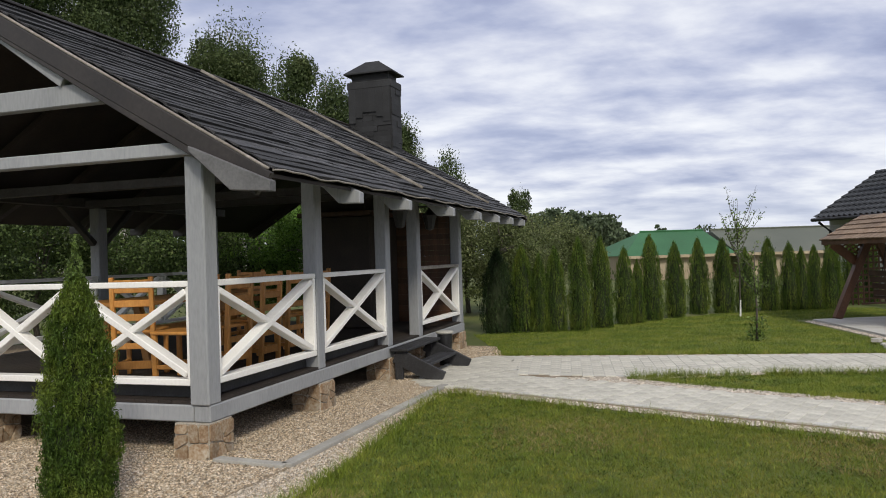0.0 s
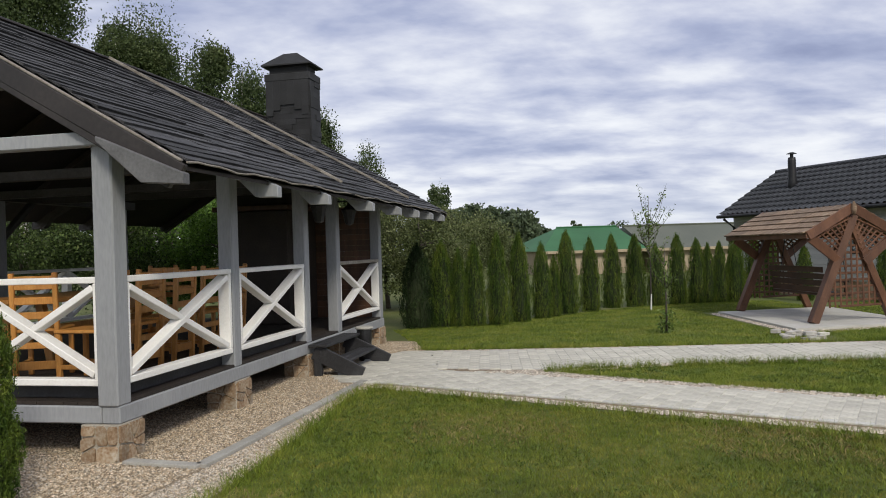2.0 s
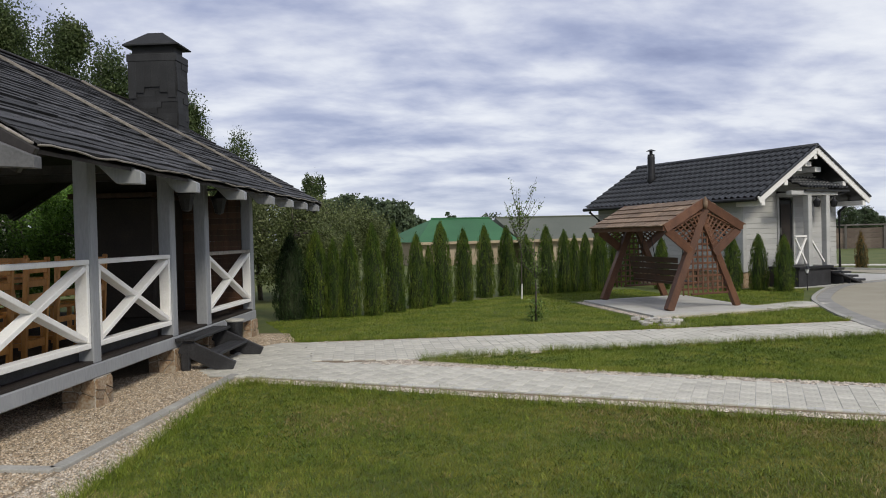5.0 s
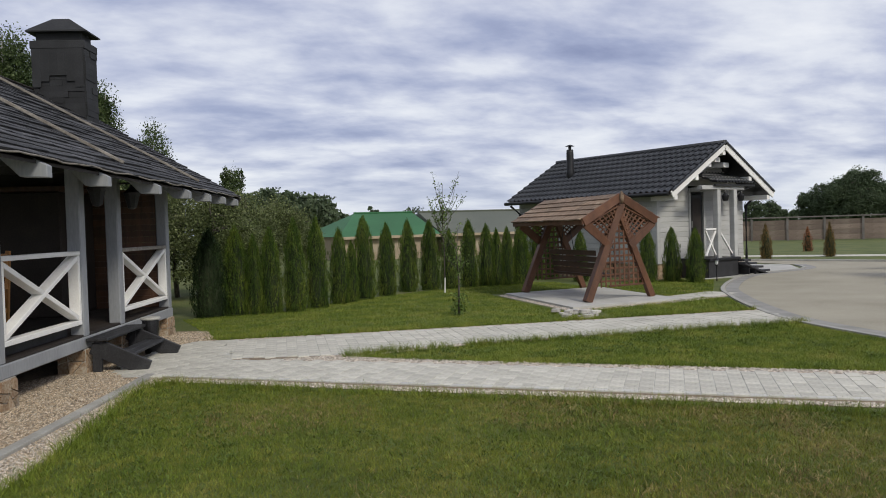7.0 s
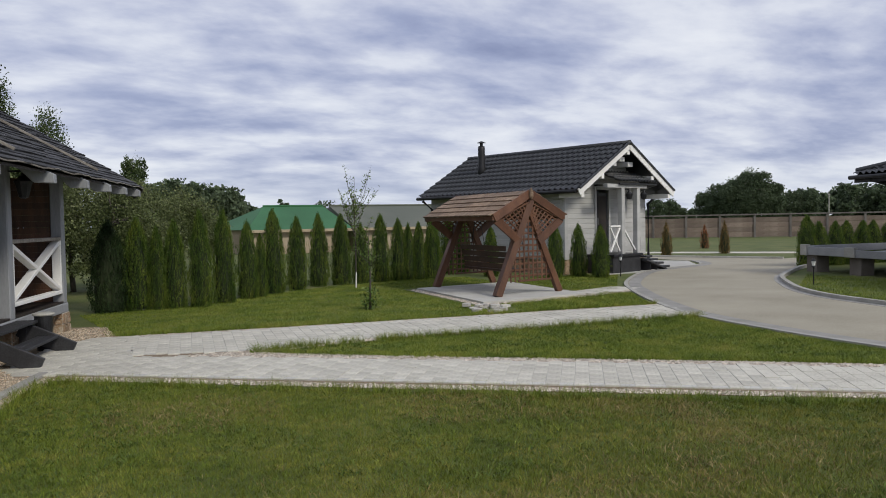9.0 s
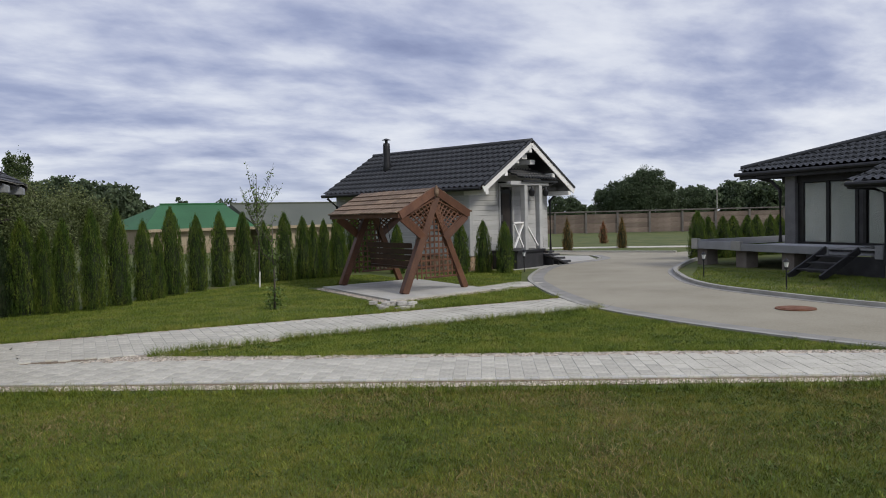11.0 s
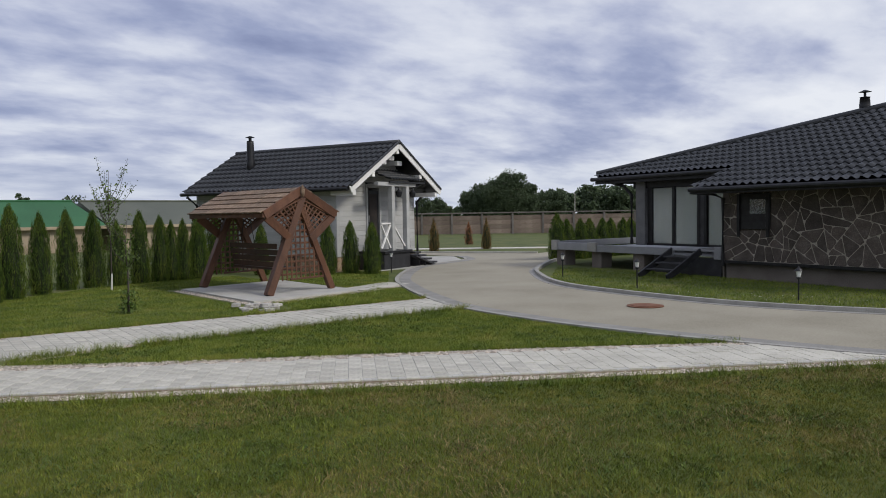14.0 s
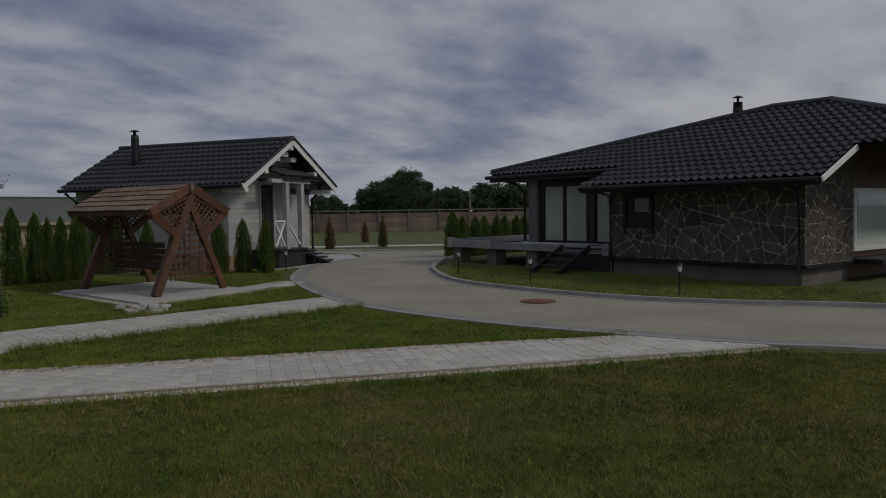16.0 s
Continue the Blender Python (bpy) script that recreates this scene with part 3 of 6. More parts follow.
PLATE = 2.52
for a in POSTS:
    for b in (0.09,):
        s = 0.18 if a == POSTS[0] else 0.16
        part("post", box(a - s / 2, a + s / 2, b - s / 2, b + s / 2, DECK - 0.03, PLATE - 0.02, 0.012), M_GREY, gazebo)
for a in (0.09, 4.25, 7.17):
    part("post", box(a - 0.09, a + 0.09, WID - 0.18, WID, DECK - 0.03, PLATE - 0.02, 0.012), M_GREY, gazebo)
part("wall_plate", box(-0.05, LEN + 0.2, 0.02, 0.16, PLATE - 0.02, PLATE + 0.12, 0.008), M_GREY, gazebo)
# far plate in the darkened grey, its shade painted in
part("wall_plate", box(-0.05, LEN + 0.2, WID - 0.16, WID - 0.02, PLATE - 0.02, PLATE + 0.12, 0.008), M_GREY_SHADED, gazebo)
# front gable: tie beam, collar, king braces
part("tie_beam", box(-0.06, 0.06, 0.0, WID, PLATE - 0.03, PLATE + 0.08, 0.008), M_GREY, gazebo)
part("collar_beam", box(-0.05, 0.05, 0.98, WID - 0.98, 3.0, 3.18, 0.008), M_GREY, gazebo)
part("gable_brace", beam((0, 1.35, 3.2), (0, 2.1, 3.72), 0.09, 0.16, (1, 0, 0)), M_GREY, gazebo)
part("gable_brace", beam((0, WID - 1.35, 3.2), (0, WID - 2.1, 3.72), 0.09, 0.16, (1, 0, 0)), M_GREY, gazebo)
# inner ties and braces: same grey timber, colour lowered for shade
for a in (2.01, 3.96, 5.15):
    part("tie_beam", box(a - 0.05, a + 0.05, 0.163, WID - 0.163, PLATE - 0.03, PLATE + 0.08, 0.008), M_GREY_SHADED, gazebo)
# grey rafters drawn in the dark board brown, which paints their shade
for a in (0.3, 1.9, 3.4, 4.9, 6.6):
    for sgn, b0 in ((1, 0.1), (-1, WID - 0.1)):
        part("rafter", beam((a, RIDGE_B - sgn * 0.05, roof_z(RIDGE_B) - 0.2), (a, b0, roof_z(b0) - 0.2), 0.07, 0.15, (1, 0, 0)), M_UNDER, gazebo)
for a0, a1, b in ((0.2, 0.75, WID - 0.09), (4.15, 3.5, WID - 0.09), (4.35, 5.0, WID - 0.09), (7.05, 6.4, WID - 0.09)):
    part("knee_brace", beam((a0, b, 1.95), (a1, b, PLATE), 0.08, 0.10, (0, 1, 0)), M_GREY_SHADED, gazebo)
# eave tails: white-grey beam ends under the eave
def eave_tail(a, far, mat, prof=None):
    bm = bmesh.new()
    prof = prof or [(0.02, PLATE - 0.03), (-0.34, 2.31), (-0.50, 2.15), (-0.73, 2.14), (-0.73, 2.245), (0.02, 2.64)]
    if far:
        prof = [(WID - b, z) for b, z in prof]
    v0 = [bm.verts.new((a - 0.05, b, z)) for b, z in prof]
    v1 = [bm.verts.new((a + 0.05, b, z)) for b, z in prof]
    bm.faces.new(v0)
    bm.faces.new(v1[::-1])
    for i in range(len(prof)):
        j = (i + 1) % len(prof)
        bm.faces.new((v0[i], v1[i], v1[j], v0[j]))
    bmesh.ops.recalc_face_normals(bm, faces=bm.faces[:])
    part("eave_tail", bevelled(bm, 0.006), mat, gazebo)


eave_tail(-0.13, False, M_TAIL, [(0.02, 2.50), (-0.36, 2.165), (-0.71, 2.14), (-0.71, 2.225), (0.02, 2.54)])
for a in (1.5, 2.87, 4.56, 5.96, 7.15, 8.2, 9.2):
    eave_tail(a, False, M_GREY)
# far tails carry painted shade, unlike the plain grey near ones
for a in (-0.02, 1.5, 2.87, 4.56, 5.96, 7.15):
    eave_tail(a, True, M_GREY_SHADED)


# railings: frame and a cross in every bay
def railing(p, q, top=1.46, bottom=0.62, cap=None):
    """p, q: ends in the gazebo's plan."""
    p, q = Vector((*p, 0)), Vector((*q, 0))
    d = (q - p).normalized()
    s = Vector((0, 0, 1))
    side = d.cross(s)
    w = 0.07
    U = lambda v, z: v + Vector((0, 0, z))
    dp = 0.125
    rl = part("railing", beam(U(p, top - 0.025), U(q, top - 0.025), dp + 0.01, 0.05), cap or M_WHITE, gazebo, "white railing bay with a crossed brace")
    part("bottom_rail", beam(U(p, bottom), U(q, bottom), dp, 0.055), M_WHITE, rl)
    part("stile", beam(U(p + d * 0.025, bottom + 0.028), U(p + d * 0.025, top - 0.051), dp, 0.05, d), M_WHITE, rl)
    part("stile", beam(U(q - d * 0.025, bottom + 0.028), U(q - d * 0.025, top - 0.051), dp, 0.05, d), M_WHITE, rl)
    a0, a1 = p + d * 0.06, q - d * 0.06
    part("cross_brace", beam(U(a0, bottom + 0.06), U(a1, top - 0.085), 0.055, dp - 0.005, side), M_WHITE, rl)
    part("cross_brace", beam(U(a0, top - 0.085), U(a1, bottom + 0.06), 0.055, dp - 0.012, side), M_WHITE, rl)


for a0, a1 in ((0, 1), (1, 2), (3, 4)):
    railing((POSTS[a0] + 0.09, 0.085), (POSTS[a1] - 0.09, 0.085), cap=M_BATTEN if a0 == 3 else None)
for b0, b1 in ((0.18, 1.47), (1.47, 2.66), (2.66, 4.86)):
    railing((0.085, b0), (0.085, b1))
for a0, a1 in ((0.18, 2.15), (2.15, 4.16), (4.34, 5.7), (5.7, 7.08)):
    railing((a0, WID - 0.085), (a1, WID - 0.085))

# boarded walls of the kitchen end
for i in range(27):
    z = DECK + 0.002 + i * 0.095
    part("wall_board", box(LEN - 0.14, LEN - 0.10, 0.18 if i < 20 else 0.85, 2.75, z, z + 0.093, 0), M_DARKWOOD, gazebo)

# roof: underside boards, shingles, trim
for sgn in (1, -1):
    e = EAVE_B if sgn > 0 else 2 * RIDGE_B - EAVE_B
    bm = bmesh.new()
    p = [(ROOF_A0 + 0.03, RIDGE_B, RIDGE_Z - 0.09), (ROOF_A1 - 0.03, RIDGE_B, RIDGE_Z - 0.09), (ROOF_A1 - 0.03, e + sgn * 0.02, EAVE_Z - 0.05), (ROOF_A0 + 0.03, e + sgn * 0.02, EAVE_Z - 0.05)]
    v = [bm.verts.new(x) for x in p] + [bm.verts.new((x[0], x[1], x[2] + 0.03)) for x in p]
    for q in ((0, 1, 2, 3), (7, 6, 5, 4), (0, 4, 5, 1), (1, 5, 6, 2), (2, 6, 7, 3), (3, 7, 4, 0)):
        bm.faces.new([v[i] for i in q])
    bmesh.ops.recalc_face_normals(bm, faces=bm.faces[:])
    # underside keeps the lowered brown, roof shade included
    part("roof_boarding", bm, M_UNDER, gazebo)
    # bargeboards
    for a in (ROOF_A0, ROOF_A1):
        part("bargeboard", beam((a, RIDGE_B, RIDGE_Z - 0.10), (a, e, EAVE_Z - 0.09), 0.155, 0.05, (1, 0, 0)), M_BARGE, gazebo, "dark brown barge board")
        part("barge_rafter", beam((a + 0.012, RIDGE_B - sgn * 0.03, RIDGE_Z - 0.200), (a + 0.012, e + sgn * 0.10, EAVE_Z - 0.165), 0.06, 0.06, (1, 0, 0)), M_BARGE, gazebo, "dark brown rafter below the barge board")
        part("trim_strip", beam((a, RIDGE_B, RIDGE_Z + 0.005), (a, e, EAVE_Z + 0.012), 0.022, 0.035, (1, 0, 0)), M_BATTEN, gazebo)
part("ridge_cap", beam((ROOF_A0, RIDGE_B, RIDGE_Z + 0.03), (ROOF_A1, RIDGE_B, RIDGE_Z + 0.03), 0.16, 0.03), M_BARGE, gazebo)
for a0, a1 in ((3.42, 3.99), (6.47, 7.40)):
    part("roof_batten", beam((a0, RIDGE_B - 0.1, roof_z(RIDGE_B - 0.1) + 0.085), (a1, EAVE_B + 0.17, roof_z(EAVE_B + 0.17) + 0.085), 0.045, 0.04, (0, 0, 1)), M_BATTEN, gazebo)

# uneven pale drip edge along the eave
rw = random.Random(31)
edge = [(ROOF_A0 + k * (ROOF_A1 - ROOF_A0) / 60, EAVE_B - 0.035 + rw.uniform(-0.006, 0.006), EAVE_Z + 0.004 + 0.010 * math.sin(k * 0.9) + rw.uniform(-0.007, 0.007)) for k in range(61)]
part("drip_edge", tube(edge, 0.009, 5), M_BATTEN, gazebo, "bare pale drip edge")

COURSES = 29
SL = math.hypot(RIDGE_B - EAVE_B, RIDGE_Z - EAVE_Z)
tilt = math.degrees(math.atan2(RIDGE_Z - EAVE_Z, RIDGE_B - EAVE_B))
rs = random.Random(5)
shingle_meshes = []
for k in range(8):
    bm = bmesh.new()
    w, h = 1.0, SL / COURSES * 1.35
    n = 4
    low = [(-w / 2 + w * i / n, rs.uniform(-0.009, 0.009)) for i in range(n + 1)]
    t0 = [bm.verts.new((x, y, 0.022 + rs.uniform(-0.004, 0.006))) for x, y in low]
    t1 = [bm.verts.new((x, h, 0.003)) for x, y in low]
    b0 = [bm.verts.new((x, y, 0.0)) for x, y in low]
    for i in range(n):
        bm.faces.new((t0[i], t0[i + 1], t1[i + 1], t1[i]))
        bm.faces.new((b0[i], b0[i + 1], t0[i + 1], t0[i]))
    bm.faces.new((b0[0], t0[0], t1[0]))
    bm.faces.new((b0[n], t1[n], t0[n]))
    me = bpy.data.meshes.new("shingle")
    bm.to_mesh(me)
    bm.free()
    me.materials.append(M_SHINGLE)
    shingle_meshes.append(me)
for c in range(COURSES):
    s = c * SL / COURSES - 0.03
    a = ROOF_A0 + 0.04
    while a < ROOF_A1 - 0.05:
        w = min(rs.uniform(0.6, 1.9), ROOF_A1 - 0.02 - a)
        if ROOF_A1 - a - w < 0.2:
            w = ROOF_A1 - 0.02 - a
        m = pose(a + w / 2, EAVE_B, EAVE_Z + 0.02, tilt) @ pose(0, s + rs.uniform(-0.008, 0.008), 0.006 * (c % 2) + rs.uniform(0, 0.008), rs.uniform(0.5, 2.0), 0, rs.uniform(-0.5, 0.5)) @ Matrix.Diagonal((w * 0.997, 1, 1, 1))
        shared("shingle", rs.choice(shingle_meshes), gazebo, m)
        a += w
bm = bmesh.new()
for c in range(12):
    s0, s1 = c * SL / 12, (c + 1) * SL / 12
    f = lambda s: (2 * RIDGE_B - EAVE_B - s * (RIDGE_B - EAVE_B) / SL, EAVE_Z + 0.02 + s * (RIDGE_Z - EAVE_Z) / SL)
    (b0, z0), (b1, z1) = f(s0), f(s1)
    add_beam(bm, (ROOF_A0, (b0 + b1) / 2, (z0 + z1) / 2 + 0.01), (ROOF_A1, (b0 + b1) / 2, (z0 + z1) / 2 + 0.01), 0.34, 0.02, (0, SLOPE, 1))
tagged(part("shingle_rows", bm, M_SHINGLE, gazebo), kind="stuff")

# chimney, clad in dark slate
CHA, CHB, CHS = 8.2, 1.59, 0.86
CHD = 0.50
chim = part("chimney", box(CHA, CHA + CHD, CHB, CHB + CHS, 3.2, 4.88, 0.01), M_CHIM, gazebo, "broad chimney clad in dark slate with a metal hood")
rows_z = [3.42 + 0.104 * i for i in range(14)]
for j, z in enumerate(rows_z):
    for face in range(2):
        x = -0.01
        while x < (CHS, CHD)[face]:
            w = min(rs.uniform(0.2, 0.42), (CHS, CHD)[face] + 0.01 - x)
            lift = rs.choice((0, 0, 0.012))
            if face == 0:
                part("slate", box(CHA - 0.018 - lift, CHA - 0.001, CHB + x + 0.002, CHB + x + w - 0.002, z, z + 0.102, 0), M_CHIM, chim)
            else:
                part("slate", box(CHA + x + 0.002, CHA + x + w - 0.002, CHB - 0.018 - lift, CHB - 0.001, z, z + 0.102, 0), M_CHIM, chim)
            x += w
steps_up = (0.0, 0.10, 0.20, 0.20, 0.10, 0.0)
for k in range(6):
    b0, b1 = CHB + CHS * k / 6, CHB + CHS * (k + 1) / 6
    part("cladding_step", box(CHA - 0.045, CHA - 0.031, b0, b1 - 0.001, 4.22 + steps_up[k], 4.879, 0), M_CHIM, chim)
part("collar", box(CHA - 0.035, CHA + CHD + 0.035, CHB - 0.03, CHB + CHS + 0.03, 4.88, 5.02, 0.01), M_CHIM, chim)
part("neck", box(CHA + 0.04, CHA + CHD - 0.04, CHB + 0.05, CHB + CHS - 0.05, 5.02, 5.165, 0.0), M_CHIM, chim)
bm = bmesh.new()
o = 0.075
v = [bm.verts.new(p) for p in ((CHA - o, CHB - o, 5.165), (CHA + CHD + o, CHB - o, 5.165), (CHA + CHD + o, CHB + CHS + o, 5.165), (CHA - o, CHB + CHS + o, 5.165))]
u = [bm.verts.new((p.co.x, p.co.y, 5.19)) for p in v]
t = [bm.verts.new(p) for p in ((CHA + 0.17, CHB + 0.29, 5.44), (CHA + CHD - 0.17, CHB + 0.29, 5.44), (CHA + CHD - 0.17, CHB + CHS - 0.29, 5.44), (CHA + 0.17, CHB + CHS - 0.29, 5.44))]
bm.faces.new(v[::-1])
bm.faces.new(t)
for i in range(4):
    j = (i + 1) % 4
    bm.faces.new((v[i], v[j], u[j], u[i]))
    bm.faces.new((u[i], u[j], t[j], t[i]))
part("hood", bm, M_CHIM, chim)

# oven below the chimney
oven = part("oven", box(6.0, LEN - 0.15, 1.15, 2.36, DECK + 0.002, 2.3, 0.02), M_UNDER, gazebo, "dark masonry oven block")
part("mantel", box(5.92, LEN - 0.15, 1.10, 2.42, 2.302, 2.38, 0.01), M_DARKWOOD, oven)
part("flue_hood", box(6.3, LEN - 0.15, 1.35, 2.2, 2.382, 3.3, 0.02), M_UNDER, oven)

# black steps at the doorway
steps = root("entrance_steps", GAZ @ pose(4.535, 0, 0), "short flight of black painted wooden steps at the gazebo doorway", "steps")
for a in (-0.60, 0.60):
    part("stringer", beam((a, -0.06, 0.33), (a, -0.70, 0.03), 0.055, 0.20), M_BLACK, steps)
    part("upright", box(a - 0.03, a + 0.03, -0.16, -0.06, 0.0, 0.36), M_BLACK, steps)
for k in range(2):
    part("tread", box(-0.68, 0.68, -0.26 + k * 0.127, -0.26 + k * 0.127 + 0.123, 0.385, 0.422), M_BLACK, steps)
for k in range(2):
    part("tread", box(-0.57, 0.57, -0.53 + k * 0.13, -0.53 + k * 0.13 + 0.126, 0.19, 0.225), M_BLACK, steps)
bin_ = root("ash_bin", GAZ @ pose(5.35, -0.28, 0.0), "slim black metal bin with a pale rim beside the steps", "bin")
part("body", lathe([(0.085, 0.0), (0.11, 0.40), (0.11, 0.46)], 20), M_IRON, bin_)
part("rim", lathe([(0.12, 0.46), (0.135, 0.475), (0.13, 0.495), (0.11, 0.50)], 20), M_KERB, bin_, "pale metal rim")


# iron lanterns on the door posts
for a in (POSTS[2], POSTS[3]):
    ln = part("wall_lantern", lathe([(0.02, 1.98), (0.06, 2.0), (0.10, 2.16), (0.12, 2.2), (0.04, 2.27), (0.01, 2.33)], 8), M_IRON, gazebo, "black iron wall lantern")
    ln.matrix_basis = pose(a, -0.17, 0)
    part("bracket", beam((0, 0.0, 2.33), (0, 0.17, 2.33), 0.025, 0.025), M_IRON, ln)


# ---- chairs and table in the gazebo ----
def make_chair():
    ch = root("dining_chair", pose(0, 0, 0), "orange lacquered pine chair with a slatted back", "chair", "chairs round the gazebo table")
    for x in (-0.19, 0.19):
        part("leg", beam((x, -0.2, 0), (x, -0.2, 0.45), 0.045, 0.045, (0, 1, 0)), M_PINE, ch)
        part("leg", beam((x, 0.2, 0), (x, 0.26, 1.02), 0.045, 0.05, (0, 1, 0)), M_PINE, ch)
        part("stretcher", beam((x, -0.18, 0.14), (x, 0.19, 0.14), 0.03, 0.045), M_PINE, ch)
    part("seat", box(-0.22, 0.22, -0.24, 0.2, 0.45, 0.485, 0.01), M_PINE, ch)
    part("stretcher", box(-0.17, 0.17, 0.19, 0.22, 0.10, 0.18, 0.004), M_PINE, ch)
    part("stretcher", box(-0.17, 0.17, 0.20, 0.23, 0.30, 0.36, 0.004), M_PINE, ch)
    for z, h in ((0.58, 0.07), (0.72, 0.07), (0.86, 0.13)):
        part("back_slat", box(-0.17, 0.17, 0.225 + 0.05 * (z - 0.5), 0.25 + 0.05 * (z - 0.5), z, z + h, 0.005), M_PINE, ch)
    return ch


chair = make_chair()
spots = []
for i in range(5):
    spots.append((1.05 + i * 0.62, 1.02, 180 + rs.uniform(-4, 4)))
spots.append((1.15, 1.62, 112))
spots.append((3.9, 2.2, -88))
chair.matrix_basis = GAZ @ pose(spots[0][0], spots[0][1], DECK, 0, 0, spots[0][2])
for a, b, r in spots[1:]:
    copy_thing(chair, GAZ @ pose(a, b, DECK, 0, 0, r))
table = root("dining_table", GAZ @ pose(2.75, 2.25, DECK), "long orange lacquered pine table on trestle legs", "table")
for i in range(5):
    part("plank", box(-1.45, 1.45, -0.5 + i * 0.2, -0.5 + i * 0.2 + 0.197, 0.70, 0.745, 0.004), M_PINE, table)
for x in (-1.1, 1.1):
    part("trestle", beam((x, -0.32, 0), (x, -0.18, 0.7), 0.09, 0.08, (1, 0, 0)), M_PINE, table)
    part("trestle", beam((x, 0.32, 0), (x, 0.18, 0.7), 0.09, 0.08, (1, 0, 0)), M_PINE, table)
part("stretcher", box(-1.06, 1.06, -0.03, 0.03, 0.32, 0.42), M_PINE, table)


# ---- roofs of pressed metal tiles ----
def tile_sheet(name, parent, origin, along, upslope, poly, wave=0.2, row=0.3, mat=None):
    """A wavy stepped sheet: poly is its outline in metres (along the eave, up the slope)."""
    along, upslope = Vector(along).normalized(), Vector(upslope).normalized()
    nrm = along.cross(upslope)
    if nrm.z < 0:
        nrm = -nrm
    us = [p[0] for p in poly]
    vs = [p[1] for p in poly]
    nu, nv = int((max(us) - min(us)) / wave * 6) + 1, int((max(vs) - min(vs)) / row) + 1
    U = min(us) + np.arange(nu + 1) * wave / 6
    V = np.sort(np.concatenate([min(vs) + (np.arange(nv + 1)) * row, min(vs) + (np.arange(nv + 1)) * row + row * 0.985, min(vs) + (np.arange(nv + 1)) * row + row * 0.5]))
    uu, vv = np.meshgrid(U, V)
    fr = ((vv - min(vs)) / row) % 1.0
    ph = 0.5 + 0.5 * np.cos(uu / wave * 2 * np.pi)
    hgt = 0.06 * ph**1.3 + 0.036 * (1 - fr)
    o, a, b, n = (np.array(x) for x in (origin, along, upslope, nrm))
    P = o + uu[..., None] * a + vv[..., None] * b + hgt[..., None] * n
    cu, cv = (uu[:-1, :-1] + uu[1:, 1:]) / 2, (vv[:-1, :-1] + vv[1:, 1:]) / 2
    keep = inside(cu.ravel(), cv.ravel(), poly)
    W = len(U)
    idx = np.arange(len(U) * len(V)).reshape(len(V), W)
    F = np.stack([idx[:-1, :-1], idx[:-1, 1:], idx[1:, 1:], idx[1:, :-1]], -1).reshape(-1, 4)[keep]
    me = raw_mesh(name, P.reshape(-1, 3), F, mat or M_TILE, True)
    riser = np.repeat(np.arange(len(V) - 1) % 3 == 2, W - 1)[keep]
    me.polygons.foreach_set("use_smooth", ~riser)
    ob = new(name, me)
    ob.parent = parent
    return ob


def gutter_run(parent, p, q, r=0.055):
    part("gutter", tube([p, q], r, 10), M_IRON, parent)


# ---- white cottage ----
COT = pose(13.135, 17.29, 0, 0, 0, 14.48)
cottage = root("cottage", COT, "small white timber cottage with a graphite tile roof", "house")
CW, CL, CF = 4.12, 5.65, 0.55
CE, CR, CRX = 2.37, 3.755, 2.02
COV = 0.40
part("plinth", box(0.03, CW - 0.03, 0.03, CL, -0.1, 0.42, 0.01), M_STONE, cottage, "low plinth faced with tan stone")
stone_face(cottage, pose(0.03, 0.03, 0.0), CW - 0.06, 0.4, 0.22, 11, M_STONE, 0.02)
nb = 15
for i in range(nb):
    z = 0.43 + i * 0.145
    part("siding_board", box(0.0, 1.42, 0.0, 0.05, z, z + 0.141, 0.006), M_SIDING, cottage)
    part("siding_board", box(2.18, CW, 0.0, 0.05, z, z + 0.141, 0.006), M_SIDING, cottage)
    part("siding_board", box(0.0, 0.05, 0.055, CL, z, z + 0.141, 0.006), M_SIDING, cottage)
    part("siding_board", box(CW - 0.05, CW, 0.055, CL, z, z + 0.141, 0.006), M_SIDING, cottage)
part("wall_core", box(0.07, 1.4, 0.06, 0.1, 0.42, 2.5, 0), M_SIDING, cottage)
part("wall_core", box(2.2, CW - 0.07, 0.06, 0.1, 0.42, 2.5, 0), M_SIDING, cottage)
part("back_wall", box(0.06, CW - 0.06, CL - 0.1, CL, 0.42, 2.5, 0), M_SIDING, cottage)
part("corner_board", box(-0.03, 0.12, -0.03, -0.002, 0.43, 2.55), M_SIDING, cottage)
part("corner_board", box(-0.03, -0.002, 0.0, 0.14, 0.43, 2.55), M_SIDING, cottage)
# gable boards
for i in range(8):
    z = 2.6 + i * 0.15
    x0 = CRX - (CR - 0.1 - z) / ((CR - CE) / (CRX + COV))
    x1 = 2 * CRX - x0
    if x1 - x0 > 0.1:
        part("siding_board", box(max(x0, 0), min(x1, CW), 0.0, 0.05, z, z + 0.146, 0.004), M_SIDING, cottage)
# side window beside the corner
win = part("window", box(-0.03, 0.05, 0.55, 1.35, 1.15, 2.1, 0.01), M_IRON, cottage, "dark framed side window")
part("pane", box(-0.036, -0.031, 0.62, 1.28, 1.22, 2.03, 0), M_GLASS, win)
# door
door = part("door", box(1.50, 2.10, 0.02, 0.07, CF, 2.36, 0.01), M_IRON, cottage, "dark glazed entrance door")
part("door_pane", box(1.60, 2.0, 0.005, 0.019, CF + 0.3, 2.25, 0.004), M_UNDER, door)
part("handle", box(1.54, 1.57, -0.03, 0.019, CF + 0.85, CF + 1.05, 0.006), M_KERB, door)
